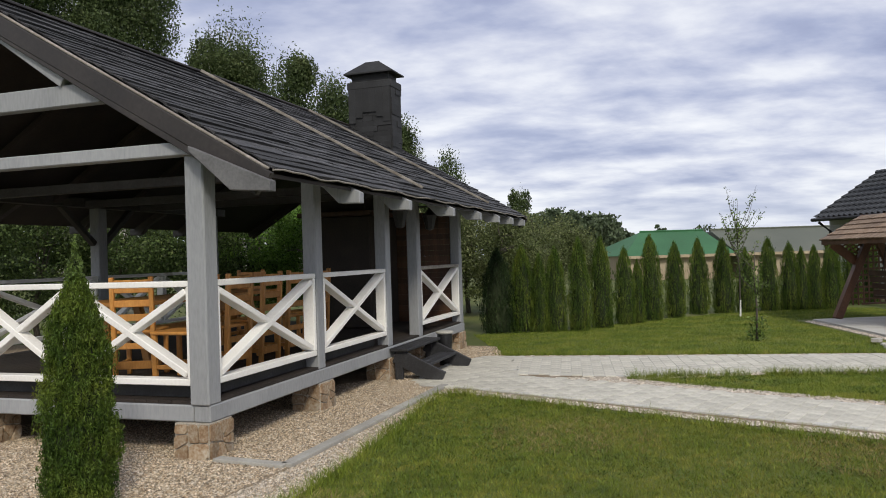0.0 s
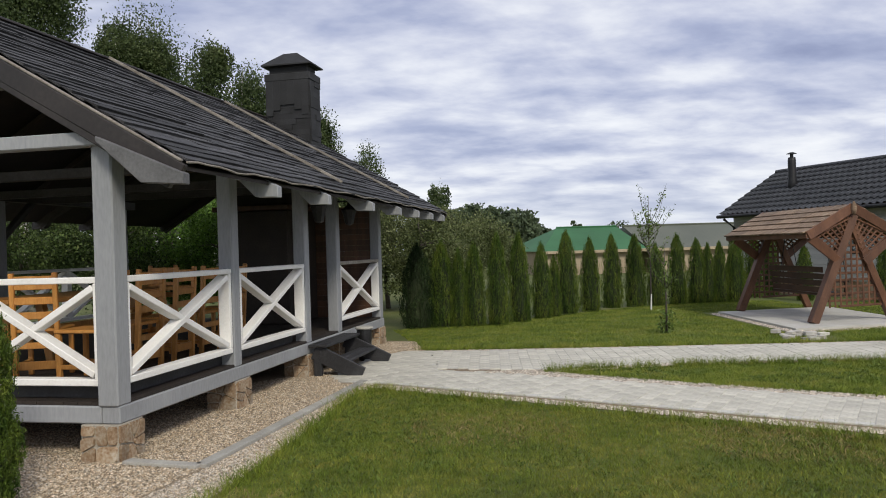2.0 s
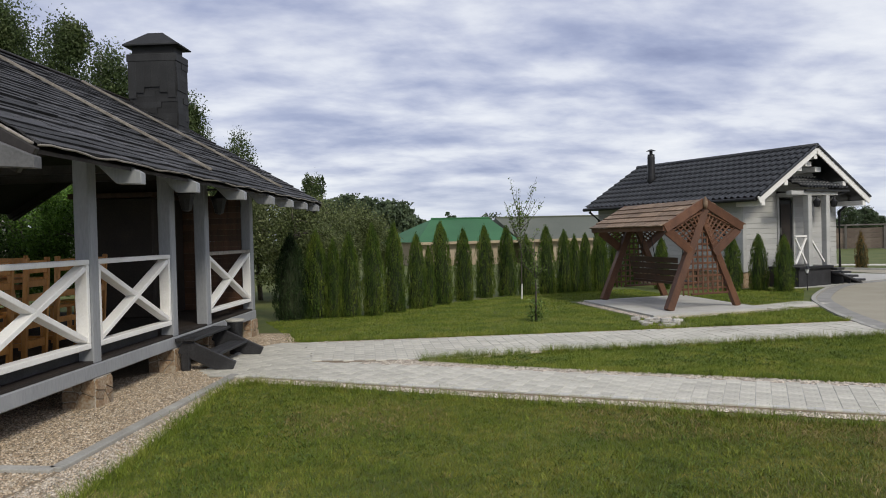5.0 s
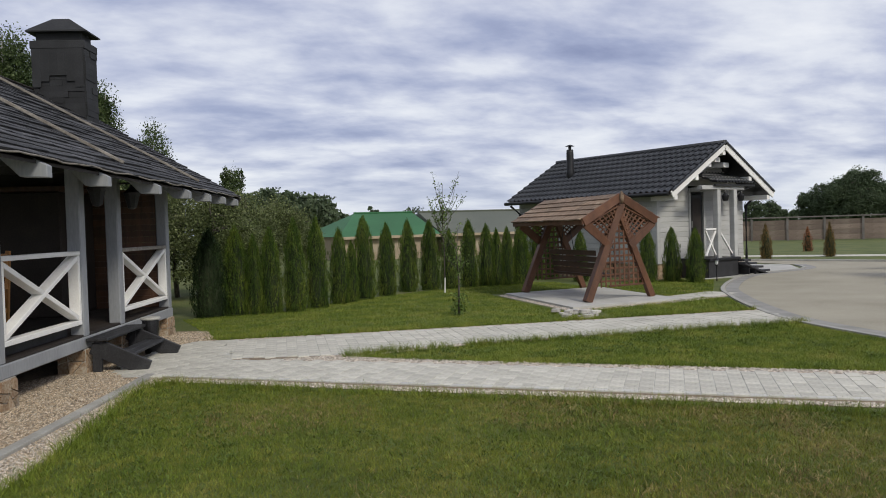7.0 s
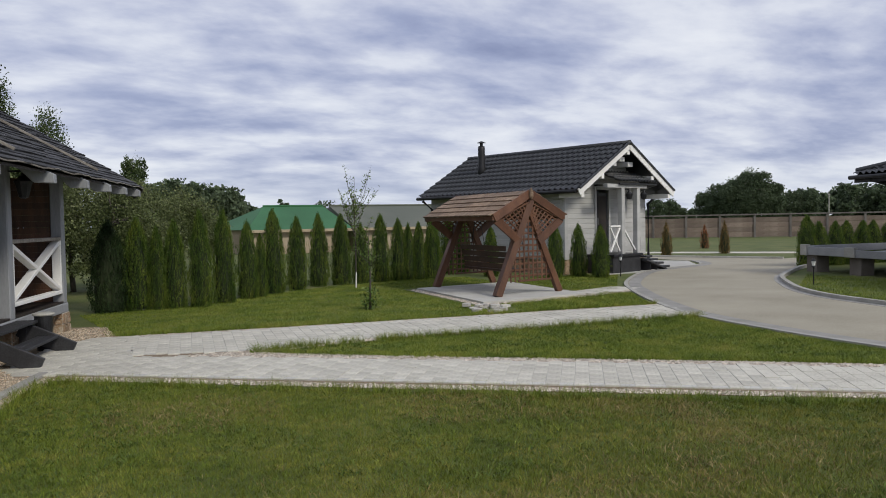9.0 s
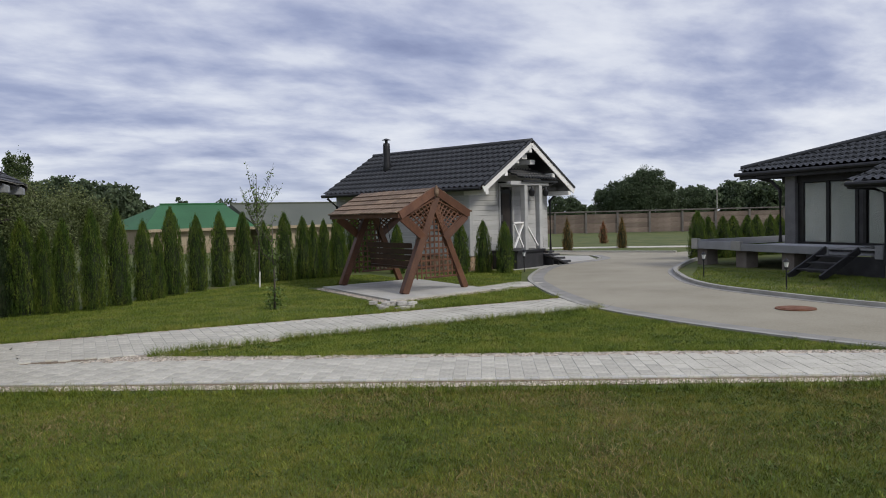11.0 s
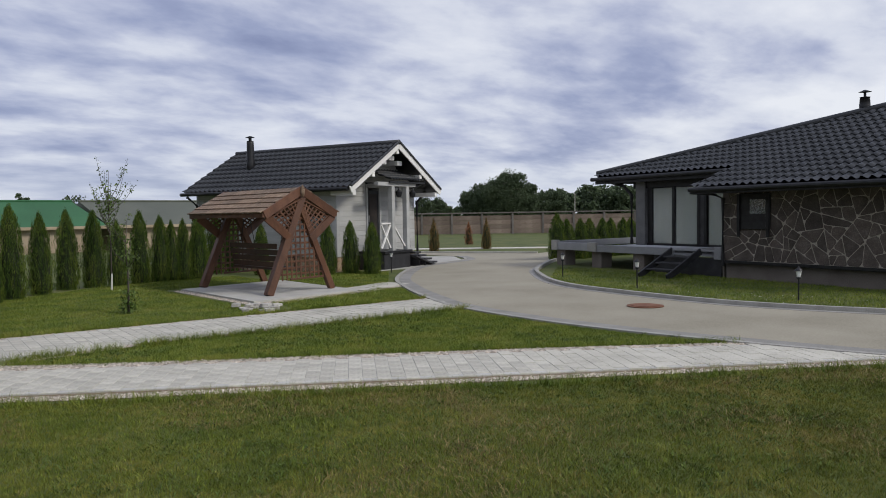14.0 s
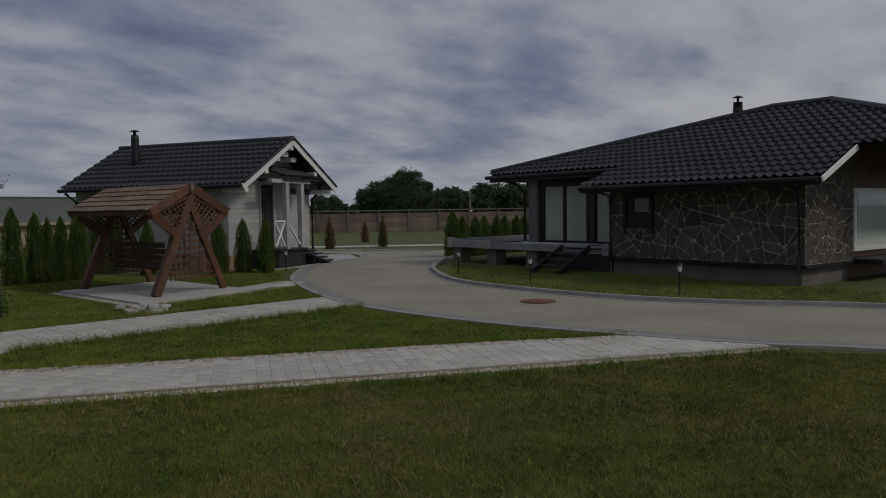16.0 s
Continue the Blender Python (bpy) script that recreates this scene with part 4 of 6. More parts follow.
for x0, x1, z0, z1 in ((1.42, 1.50, CF, 2.44), (2.10, 2.18, CF, 2.44), (1.42, 2.18, 2.44, 2.54)):
    part("door_frame", box(x0, x1, -0.03, 0.08, z0, z1, 0.006), M_SIDING, cottage)
# porch
part("porch_floor", box(0.95, 2.42, -1.0, -0.035, CF - 0.07, CF, 0.008), M_IRON, cottage)
# added black box stands in for the shade below the porch floor
part("porch_skirt", box(1.0, 2.38, -0.93, -0.05, 0.0, CF - 0.072, 0.0), M_BLACK, cottage)
for x in (1.52, 2.30):
    part("porch_post", box(x - 0.08, x + 0.08, -0.94, -0.78, CF, 2.45, 0.01), M_SIDING, cottage)
part("porch_beam", box(0.75, 2.75, -0.94, -0.78, 2.45, 2.56, 0.008), M_SIDING, cottage)
part("porch_beam", box(1.44, 1.60, -0.775, -0.035, 2.43, 2.55, 0.008), M_SIDING, cottage)
part("porch_railing", beam((0.98, -0.86, CF + 0.08), (1.43, -0.86, CF + 0.76), 0.05, 0.05, (0, 1, 0)), M_WHITE, cottage)
part("porch_railing", beam((0.98, -0.86, CF + 0.76), (1.43, -0.86, CF + 0.08), 0.05, 0.045, (0, 1, 0)), M_WHITE, cottage)
part("porch_railing", box(0.95, 1.44, -0.89, -0.83, CF + 0.78, CF + 0.83), M_WHITE, cottage)
part("porch_railing", beam((1.62, -0.86, CF + 0.74), (2.2, -0.86, CF + 0.10), 0.05, 0.05, (0, 1, 0)), M_WHITE, cottage)
tile_sheet("canopy_tiles", cottage, (1.25, -1.02, 2.60), (1, 0, 0), (0, 1, 0.36), [(0, 0), (1.9, 0), (1.9, 1.0), (0, 1.0)], 0.15, 0.25)
part("canopy_beam", box(1.25, 3.15, -1.02, -0.96, 2.54, 2.595), M_IRON, cottage)
# steps to the side
stp = part("porch_steps", box(2.44, 2.78, -1.08, -0.2, CF - 0.14, CF - 0.08), M_BLACK, cottage, "black wooden porch steps")
for i, z in enumerate((0.31, 0.19, 0.07)):
    part("tread", box(2.62 + i * 0.33, 3.02 + i * 0.33, -1.12, -0.2, z, z + 0.06), M_BLACK, stp)
    part("riser", box(2.66 + i * 0.33, 2.69 + i * 0.33, -1.09, -0.23, 0.0, z - 0.002, 0), M_BLACK, stp)
for y in (-1.05, -0.23):
    part("stringer", beam((2.40, y, CF - 0.2), (3.5, y, 0.02), 0.05, 0.2, (0, 1, 0)), M_BLACK, stp)
# roof
YF, YB = -0.82, 5.83
rise = CR - CE
run = CRX + COV
slant = math.hypot(rise, run)
tile_sheet("roof_tiles", cottage, (-COV, YF, CE), (0, 1, 0), (run, 0, rise), [(0, 0), (YB - YF, 0), (YB - YF, slant), (0, slant)])
tile_sheet("roof_tiles", cottage, (2 * CRX + COV, YF, CE), (0, 1, 0), (-run, 0, rise), [(0, 0), (YB - YF, 0), (YB - YF, slant), (0, slant)])
for sgn in (1, -1):
    xe = CRX - sgn * run
    bm = bmesh.new()
    q = [(xe, YF + 0.02, CE - 0.05), (xe, YB - 0.02, CE - 0.05), (CRX, YB - 0.02, CR - 0.05), (CRX, YF + 0.02, CR - 0.05)]
    lo, hi = [bm.verts.new(x) for x in q], [bm.verts.new((x[0], x[1], x[2] + 0.04)) for x in q]
    bm.faces.new(lo[::-1])
    bm.faces.new(hi)
    for i in range(4):
        bm.faces.new((lo[i], lo[(i + 1) % 4], hi[(i + 1) % 4], hi[i]))
    bmesh.ops.recalc_face_normals(bm, faces=bm.faces[:])
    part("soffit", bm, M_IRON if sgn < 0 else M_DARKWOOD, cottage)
    part("bargeboard", beam((xe, YF, CE - 0.06), (CRX, YF, CR - 0.06), 0.035, 0.19, (0, 0, 1)), M_WHITE, cottage)
    part("bargeboard_edge", beam((xe, YF - 0.02, CE + 0.05), (CRX, YF - 0.02, CR + 0.05), 0.08, 0.05, (0, 0, 1)), M_TILE, cottage)
    gutter_run(cottage, (xe - sgn * 0.06, YF + 0.05, CE - 0.03), (xe - sgn * 0.06, YB, CE - 0.03))
part("ridge_cap", tube([(CRX, YF - 0.03, CR + 0.03), (CRX, YB + 0.03, CR + 0.03)], 0.075, 10), M_TILE, cottage, smooth=True)
# purlin ends under the gable
for x in (-0.18, 0.75, CRX, 2 * CRX - 0.75, 2 * CRX + 0.18):
    z = CR - 0.16 - abs(x - CRX) * rise / run
    part("purlin_end", box(x - 0.07, x + 0.07, YF + 0.03, 0.0, z - 0.16, z - 0.02, 0.008), M_WHITE, cottage)
for x, z in ((CRX - 0.42, 3.18), (CRX + 0.42, 3.18), (CRX, 3.32)):
    part("purlin_end", box(x - 0.13, x + 0.13, YF + 0.25, 0.0, z - 0.07, z + 0.07, 0.008), M_WHITE, cottage)
part("downpipe", tube([(-COV + 0.02, 5.65, CE - 0.1), (-0.06, 5.55, CE - 0.38), (-0.06, 5.55, 0.3)], 0.045, 8), M_IRON, cottage)
part("downpipe", tube([(2 * CRX + COV, -0.2, CE - 0.08), (CW + 0.06, -0.06, CE - 0.36), (CW + 0.06, -0.06, 0.3)], 0.045, 8), M_IRON, cottage)
part("downpipe", tube([(3.1, -0.98, 2.56), (2.46, -0.86, 2.36), (2.46, -0.86, 0.6)], 0.03, 8), M_IRON, cottage)
pipe = part("stove_pipe", lathe([(0.15, 2.95), (0.135, 3.3), (0.12, 3.4), (0.115, 3.95), (0.105, 4.04)], 16), M_IRON, cottage, "black metal stove pipe with a rain cap", True)
pipe.matrix_basis = pose(0.94, 4.16, 0)
cap = part("rain_cap", lathe([(0.05, 4.04), (0.05, 4.14), (0.155, 4.15), (0.04, 4.20)], 16), M_IRON, pipe)
# hanging lanterns
for x in (1.75, 2.5):
    ln = part("porch_lantern", lathe([(0.02, 2.12), (0.07, 2.14), (0.10, 2.28), (0.04, 2.34), (0.01, 2.42)], 8), M_IRON, cottage, "small black porch lantern")
    ln.matrix_basis = pose(x, -0.98, 0)
    part("bracket", beam((0, 0.0, 2.41), (0, 0.16, 2.41), 0.02, 0.02), M_IRON, ln)


# ---- stone house ----
BH = pose(15.9, 3.2, 0, 0, 0, -15)
house = root("stone_house", BH, "low house with flagstone walls, dark tiled hip roof and glazed veranda", "house")
SW = 4.78
part("plinth", box(0.12, 2.0, 0.12, SW, -0.1, 0.36, 0.01), M_PLASTER, house, "grey-brown rendered plinth")
part("ledge", box(-0.05, 2.05, -0.05, SW + 0.02, 0.36, 0.43, 0.008), M_IRON, house, "dark metal drip ledge")
part("wall", box(0.0, 2.0, 0.0, SW, 0.43, 2.10, 0), M_MORTAR, house)
stone_face(house, pose(0.0, SW, 0.43, 0, 0, -90), SW, 1.66, 0.34, 21, M_FLAG, 0.012, gap=0.0065)
stone_face(house, pose(0.0, 0.0, 0.43), 2.0, 1.80, 0.28, 31, M_FLAG, 0.012, gap=0.0075)
part("gable_infill", box(0.03, 0.8, 0.004, 0.06, 2.1, 2.36, 0), M_FLAG, house)
part("gable_infill", box(0.802, 2.0, 0.004, 0.06, 2.1, 2.70, 0), M_FLAG, house)
w2 = part("window", box(-0.05, 0.0, 3.50, 4.33, 1.15, 1.95, 0.008), M_IRON, house, "small dark window beside the downpipe")
part("pane", box(-0.058, -0.052, 3.6, 4.0, 1.5, 1.82, 0), M_GLASS, w2)
part("shutter_trim", box(-0.09, -0.052, 3.50, 3.57, 0.98, 1.95), M_IRON, w2)
part("shutter_trim", box(-0.09, -0.052, 4.26, 4.33, 0.98, 1.95), M_IRON, w2)
# main roof
RK = 0.452
ct, st_ = 1 / math.sqrt(1 + RK * RK), RK / math.sqrt(1 + RK * RK)
EX, EZ = -0.78, 2.105


def on_roof(x):
    return (x - EX) / ct


outline = [(-0.66, on_roof(EX)), (5.05, on_roof(EX)), (4.72, on_roof(0.27)), (9.45, on_roof(0.27)), (9.5, on_roof(0.46)), (2.45, on_roof(3.27)), (1.06, on_roof(3.27)), (-1.55, on_roof(1.62)), (-1.55, on_roof(0.62)), (-0.66, on_roof(0.62))]
tile_sheet("roof_tiles", house, (EX, 0, EZ), (0, 1, 0), (1, 0, RK), outline, 0.20, 0.28)
# underside and the far slopes, which close the roof
RZ = lambda x: EZ + RK * (x - EX)
bm = bmesh.new()
fv = [bm.verts.new((EX + v * ct, u, EZ + v * st_ - 0.03)) for u, v in outline]
bm.faces.new(fv)
back = [bm.verts.new(p) for p in ((6.6, 9.5, RZ(0.46) - 0.05), (7.2, 2.45, 2.3), (7.2, -1.55, 2.3), (2.5, -1.55, 2.4))]
bm.faces.new((fv[4], back[0], fv[5]))
bm.faces.new((fv[5], back[0], back[1]))
bm.faces.new((fv[5], back[1], back[2], fv[6]))
bm.faces.new((fv[6], back[2], back[3], fv[7]))
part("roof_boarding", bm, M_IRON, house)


def ridge_run(pts, r=0.085):
    part("ridge_cap", tube([(x, y, RZ(x) + 0.05) for x, y in pts], r, 14), M_TILE, house)


ridge_run([(0.40, 9.52), (3.29, 2.45)])
ridge_run([(3.29, 2.50), (3.29, 1.02)], 0.085)
ridge_run([(3.29, 1.06), (1.66, -1.55)])
part("fascia", box(EX - 0.02, EX + 0.03, -0.66, 5.05, EZ - 0.14, EZ - 0.02), M_IRON, house)
part("fascia", box(0.25, 0.30, 4.75, 9.45, RZ(0.27) - 0.2, RZ(0.27) - 0.03), M_IRON, house)
part("fascia", beam((0.28, 9.45, RZ(0.3) - 0.11), (3.6, 9.3, RZ(0.3) - 0.11), 0.05, 0.16), M_IRON, house)
part("verge_trim", beam((EX, -0.67, EZ - 0.05), (0.62, -0.67, RZ(0.62) - 0.05), 0.04, 0.11), M_WHITE, house, "white verge board")
gutter_run(house, (EX - 0.06, -0.62, EZ - 0.04), (EX - 0.06, 5.03, EZ - 0.04))
gutter_run(house, (0.20, 4.8, RZ(0.27) - 0.06), (0.20, 9.55, RZ(0.27) - 0.06))
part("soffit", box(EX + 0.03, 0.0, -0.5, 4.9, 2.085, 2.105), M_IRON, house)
for y in (4.72, 0.10):
    part("downpipe", tube([(EX, y + 0.25, EZ - 0.1), (-0.3, y + 0.12, 1.98), (-0.07, y, 1.86), (-0.07, y, 0.3)], 0.045, 8), M_IRON, house)
part("downpipe", tube([(0.2, 9.0, RZ(0.27) - 0.1), (0.5, 8.55, 2.3), (0.55, 8.3, 2.05), (0.55, 8.3, 0.7)], 0.05, 8), M_IRON, house)
vent = part("roof_vent_pipe", lathe([(0.135, 3.6), (0.12, 3.95), (0.105, 4.12), (0.12, 4.13)], 14), M_IRON, house, "black ribbed roof pipe with a rain cap", True)
vent.matrix_basis = pose(3.05, 3.25, 0.05)
part("rain_cap", lathe([(0.03, 4.13), (0.03, 4.24), (0.14, 4.25), (0.02, 4.30)], 14), M_IRON, vent)
# veranda glazing behind a deck
GX, DZ = 0.62, 0.68
part("veranda_pillar", box(GX - 0.12, GX + 0.14, 7.76, 8.10, DZ, 2.55, 0.01), M_TAIL, house)
part("veranda_header", box(GX - 0.06, GX + 0.2, 4.79, 8.25, 2.22, 2.62, 0.008), M_IRON, house)
part("veranda_side", box(GX + 0.15, 6.0, 8.05, 8.2, DZ, 2.6, 0), M_IRON, house)
part("veranda_back", box(GX + 0.9, GX + 1.0, 4.8, 8.0, DZ, 2.5, 0), M_DARKWOOD, house)
for y0, y1 in ((6.90, 7.56), (6.08, 6.77), (5.12, 5.71)):
    g = part("glazed_panel", box(GX + 0.02, GX + 0.05, y0, y1, DZ + 0.06, 2.2, 0), M_BLIND, house, "glazed panel with a cream blind behind")
    part("pane", box(GX - 0.004, GX + 0.002, y0, y1, DZ + 0.06, 2.2, 0), M_GLASS, g)
for y in (7.62, 6.835, 6.01, 5.80, 4.95):
    part("mullion", box(GX - 0.04, GX + 0.06, y - 0.045, y + 0.045, DZ, 2.22, 0.006), M_IRON, house)
part("mullion", box(GX - 0.02, GX + 0.06, 5.85, 5.965, DZ, 2.22, 0.006), M_BLACK, house)
part("mullion", box(GX - 0.02, GX + 0.06, 7.665, 7.76, DZ, 2.22, 0.006), M_IRON, house)
part("transom", box(GX - 0.04, GX + 0.06, 4.9, 7.9, DZ, DZ + 0.06, 0.004), M_IRON, house)
# deck
deck = root("deck", BH, "raised grey painted timber deck on square piers", "deck")
part("fascia", box(0.08, 0.14, 6.38, 9.22, 0.46, 0.655, 0.008), M_DECK, deck)
part("fascia", box(0.09, 0.14, 5.10, 6.378, 0.595, 0.65, 0.006), M_DECK, deck)
part("fascia", box(0.10, 0.16, 9.62, 11.0, 0.47, 0.70, 0.008), M_DECK, deck)
part("fascia", box(0.06, 0.18, 9.24, 9.60, 0.46, 0.72, 0.008), M_KERB, deck)
part("corner_post", box(0.06, 0.2, 11.0, 11.25, 0.46, 0.76, 0.008), M_KERB, deck)
part("fascia", beam((0.12, 11.2, 0.62), (4.7, 11.75, 0.62), 0.06, 0.2), M_DECK, deck)
part("fascia", box(0.05, 0.2, 4.88, 5.09, 0.42, 0.72, 0.008), M_DECK, deck)
for i in range(30):
    x0 = 0.15 + i * 0.15
    part("deck_board", box(x0, x0 + 0.142, 4.8, 11.15 + 0.1 * x0, 0.472, 0.497, 0), M_DECK, deck)
for y in (5.1, 7.7, 9.35, 10.95):
    for x in (0.4, 3.6):
        part("pier", box(x - 0.2, x + 0.2, y - 0.2, y + 0.2, -0.05, 0.472), M_PLASTER, deck)
part("skirt", box(0.17, 0.20, 4.95, 7.1, 0.0, 0.455, 0.004), M_BLACK, deck, "black boarding under the deck")
dst = root("deck_steps", BH, "dark timber steps with slanting side boards", "steps")
for y in (5.42, 6.32):
    part("stringer", beam((0.1, y + 0.1, 0.60), (-1.15, y, 0.02), 0.05, 0.16), M_BLACK, dst)
for x, z in ((-0.22, 0.46), (-0.5, 0.32), (-0.8, 0.18)):
    part("tread", box(x - 0.14, x + 0.14, 5.45, 6.30, z - 0.02, z + 0.02), M_BLACK, dst)
# gable side beyond the stone: recessed bay with a white window
part("bay_wall", box(2.0, 6.0, 0.25, 0.35, 0.0, 3.0, 0), M_DARKWOOD, house)
part("bay_ledge", box(2.0, 5.5, -0.6, 0.24, 0.36, 0.46), M_IRON, house)
bw = part("bay_window", box(2.45, 4.2, 0.16, 0.24, 0.58, 1.95, 0.01), M_WHITE, house, "white framed bay window")
part("pane", box(2.56, 4.1, 0.148, 0.156, 0.70, 1.85, 0), M_GLASS, bw)


# ---- garden swing on its slab ----
SWG = pose(9.1, 14.6, 0.0, 0, 0, 3)
slab = part("swing_slab", prism([(7.70, 15.75), (7.38, 12.25), (9.95, 12.42), (10.35, 15.9)], -0.05, 0.055), M_APRON, None, "pale concrete slab under the garden swing")
tagged(slab, category="slab", kind="structure")
swing = root("garden_swing", pose(0, 0, 0.055), "red-brown wooden garden swing with a plank roof and lattice sides", "garden swing")
F1, F2, F3, F4 = Vector((8.07, 12.86, 0)), Vector((9.80, 13.12, 0)), Vector((8.17, 15.68, 0)), Vector((9.93, 15.98, 0))
SH = 2.02
AP1, AP2 = (F1 + F2) / 2 + Vector((0, 0, SH)), (F3 + F4) / 2 + Vector((0, 0, SH))
lng = (AP2 - AP1).normalized()
crs = (F2 - F1).normalized()
for ap, fa, fb in ((AP1, F1, F2), (AP2, F3, F4)):
    c = (fa + fb) / 2
    part("leg", beam(fa, ap + crs * 0.10 + Vector((0, 0, 0.02)), 0.15, 0.15, lng), M_SWING, swing)
    part("leg", beam(fb, ap - crs * 0.10 + Vector((0, 0, 0.02)) + lng * 0.02, 0.13, 0.12, lng), M_SWING, swing)
    lz = 0.28
    lat = part("lattice", beam(fa.lerp(ap, 0.14) + crs * 0.45, fb.lerp(ap, 0.14) - crs * 0.1, 0.03, 0.04), M_SWING, swing, "wooden side lattice")
    # lattice between the legs
    for k in range(1, 14):
        t = k / 14
        x = fa.lerp(fb, t)
        up = min(t, 1 - t) * 2 * SH * 0.93
        if up > 0.45:
            part("slat", beam(Vector((x.x, x.y, 0.26)), Vector((x.x, x.y, up)), 0.014, 0.042, crs), M_SWING, lat)
    for k in range(1, 11):
        z = 0.26 + k * 0.125
        t = z / (2 * SH * 0.93)
        if 1 - 2 * t > 0.12:
            p, q = fa.lerp(fb, t) + Vector((0, 0, z)), fa.lerp(fb, 1 - t) + Vector((0, 0, z))
            part("slat", beam(p + lng * 0.014, q + lng * 0.014, 0.014, 0.042), M_SWING, lat)
RO = 0.98
rx = crs
ridge0, ridge1 = AP1 - lng * 0.08 + Vector((0, 0, 0.06)), AP2 + lng * 0.32 + Vector((0, 0, 0.06))
for sgn in (-1, 1):
    e0, e1 = ridge0 + rx * sgn * RO - Vector((0, 0, 0.50)), ridge1 + rx * sgn * RO - Vector((0, 0, 0.50))
    upn = (ridge1 - ridge0).cross(e0 - ridge0).normalized()
    if upn.z < 0:
        upn = -upn
    for r0, r1 in ((ridge0, e0), (ridge1, e1)):
        part("bargeboard", beam(r0, r1, 0.05, 0.17, lng.cross(r1 - r0)), M_SWING, swing)
    for k in range(5):
        t0 = k / 5
        p0, p1 = ridge0.lerp(e0, t0 + 0.13), ridge1.lerp(e1, t0 + 0.13)
        n = 4
        for i in range(n):
            a, b = p0.lerp(p1, i / n), p0.lerp(p1, (i + 1) / n - 0.004)
            part("roof_plank", beam(a + upn * (0.075 + rs.uniform(0, 0.006)), b + upn * (0.075 + rs.uniform(0, 0.006)), 0.245, 0.022, upn + (ridge0 - e0).normalized() * 0.10, 0), M_PLANKROOF, swing)
    part("purlin", beam(e0, e1, 0.07, 0.09), M_SWING, swing)
    # triangular lattice gables
    for ap, rr, ee in ((AP1 - lng * 0.05, ridge0, e0), (AP2 + lng * 0.05, ridge1, e1)):
        low = ap - Vector((0, 0, 0.95)) + rx * sgn * 0.26
        eav = ap + rx * sgn * (RO - 0.06) - Vector((0, 0, 0.48))
        part("gable_brace", beam(low, eav, 0.15, 0.05, lng), M_SWING, swing)
        lt = part("gable_lattice", beam(ap - Vector((0, 0, 0.12)), eav, 0.03, 0.05, lng), M_SWING, swing)
        for k in range(1, 9):
            t = k / 9
            part("slat", beam(ap.lerp(eav, t), ap.lerp(low, 0.2 + 0.8 * t), 0.036, 0.012, lng), M_SWING, lt)
            part("slat", beam(ap.lerp(low, t) + lng * 0.014, eav.lerp(low, t) + lng * 0.014, 0.036, 0.012, lng), M_SWING, lt)
part("ridge_beam", beam(ridge0, ridge1, 0.10, 0.10), M_SWING, swing)
fin = part("finial", lathe([(0.012, -0.13), (0.045, -0.05), (0.05, 0.02), (0.03, 0.09), (0.008, 0.13)], 10), M_PLANKROOF, swing, smooth=True)
fin.matrix_basis = Matrix.Translation(AP1 - lng * 0.13 + Vector((0, 0, 0.04)))
# hanging bench
bench = part("bench_seat", beam((F1 + F2) / 2 + lng * 0.42 + Vector((0, 0, 0.46)), (F3 + F4) / 2 - lng * 0.42 + Vector((0, 0, 0.46)), 0.5, 0.05), M_SWINGDARK, swing, "dark slatted hanging bench")
for k in range(4):
    z = 0.55 + k * 0.13
    off = crs * (-0.26 - 0.03 * k)
    part("back_board", beam((F1 + F2) / 2 + lng * 0.42 + Vector((0, 0, z)) + off, (F3 + F4) / 2 - lng * 0.42 + Vector((0, 0, z)) + off, 0.03, 0.11), M_SWINGDARK, bench)
for e in (0.5, 2.2):
    c = (F1 + F2) / 2 + lng * e
    part("arm", beam(c - crs * 0.25 + Vector((0, 0, 0.70)), c + crs * 0.28 + Vector((0, 0, 0.70)), 0.06, 0.04), M_SWINGDARK, bench)
    part("arm_post", beam(c + crs * 0.22 + Vector((0, 0, 0.46)), c + crs * 0.22 + Vector((0, 0, 0.70)), 0.05, 0.05, crs), M_SWINGDARK, bench)
    part("chain", tube([c - crs * 0.24 + Vector((0, 0, 0.7)), c + Vector((0, 0, SH - 0.1))], 0.008, 6), M_IRON, bench)
    part("chain", tube([c + crs * 0.26 + Vector((0, 0, 0.7)), c + Vector((0, 0, SH - 0.1))], 0.008, 6), M_IRON, bench)


# ---- garden lanterns ----
def lantern():
    r = root("garden_lantern", pose(0, 0, 0), "knee-high black garden lantern with frosted panes", "lantern", "lanterns along the drive")
    part("post", tube([(0, 0, -0.05), (0, 0, 0.40)], 0.014, 8), M_IRON, r)
    part("base", lathe([(0.03, 0.40), (0.05, 0.42), (0.035, 0.44)], 10), M_IRON, r)
    part("shade", lathe([(0.03, 0.442), (0.05, 0.54)], 6), M_FROST, r, "frosted lamp glass")
    part("cap", lathe([(0.07, 0.542), (0.045, 0.575), (0.015, 0.60), (0.006, 0.625)], 10), M_IRON, r)
    return r


lamp = lantern()
lamp.matrix_basis = pose(13.38, 4.77, 0)
for x, y in ((13.99, 8.22), (15.37, 11.1), (13.95, 15.9), (28.5, 20.4)):
    copy_thing(lamp, pose(x, y, 0))


# ---- fence behind the far lawn ----
FA, FB = Vector((28.0, 56.5, 0)), Vector((66.0, 15.0, 0))
fdir = (FB - FA).normalized()
fang = math.degrees(math.atan2(fdir.y, fdir.x))
fence = root("fence", pose(FA.x, FA.y, 0, 0, 0, fang), "long brown plank fence with grey posts and cap", "fence")
FN, FS = 24, (FB - FA).length / 24
board = bpy.data.meshes.new("board")
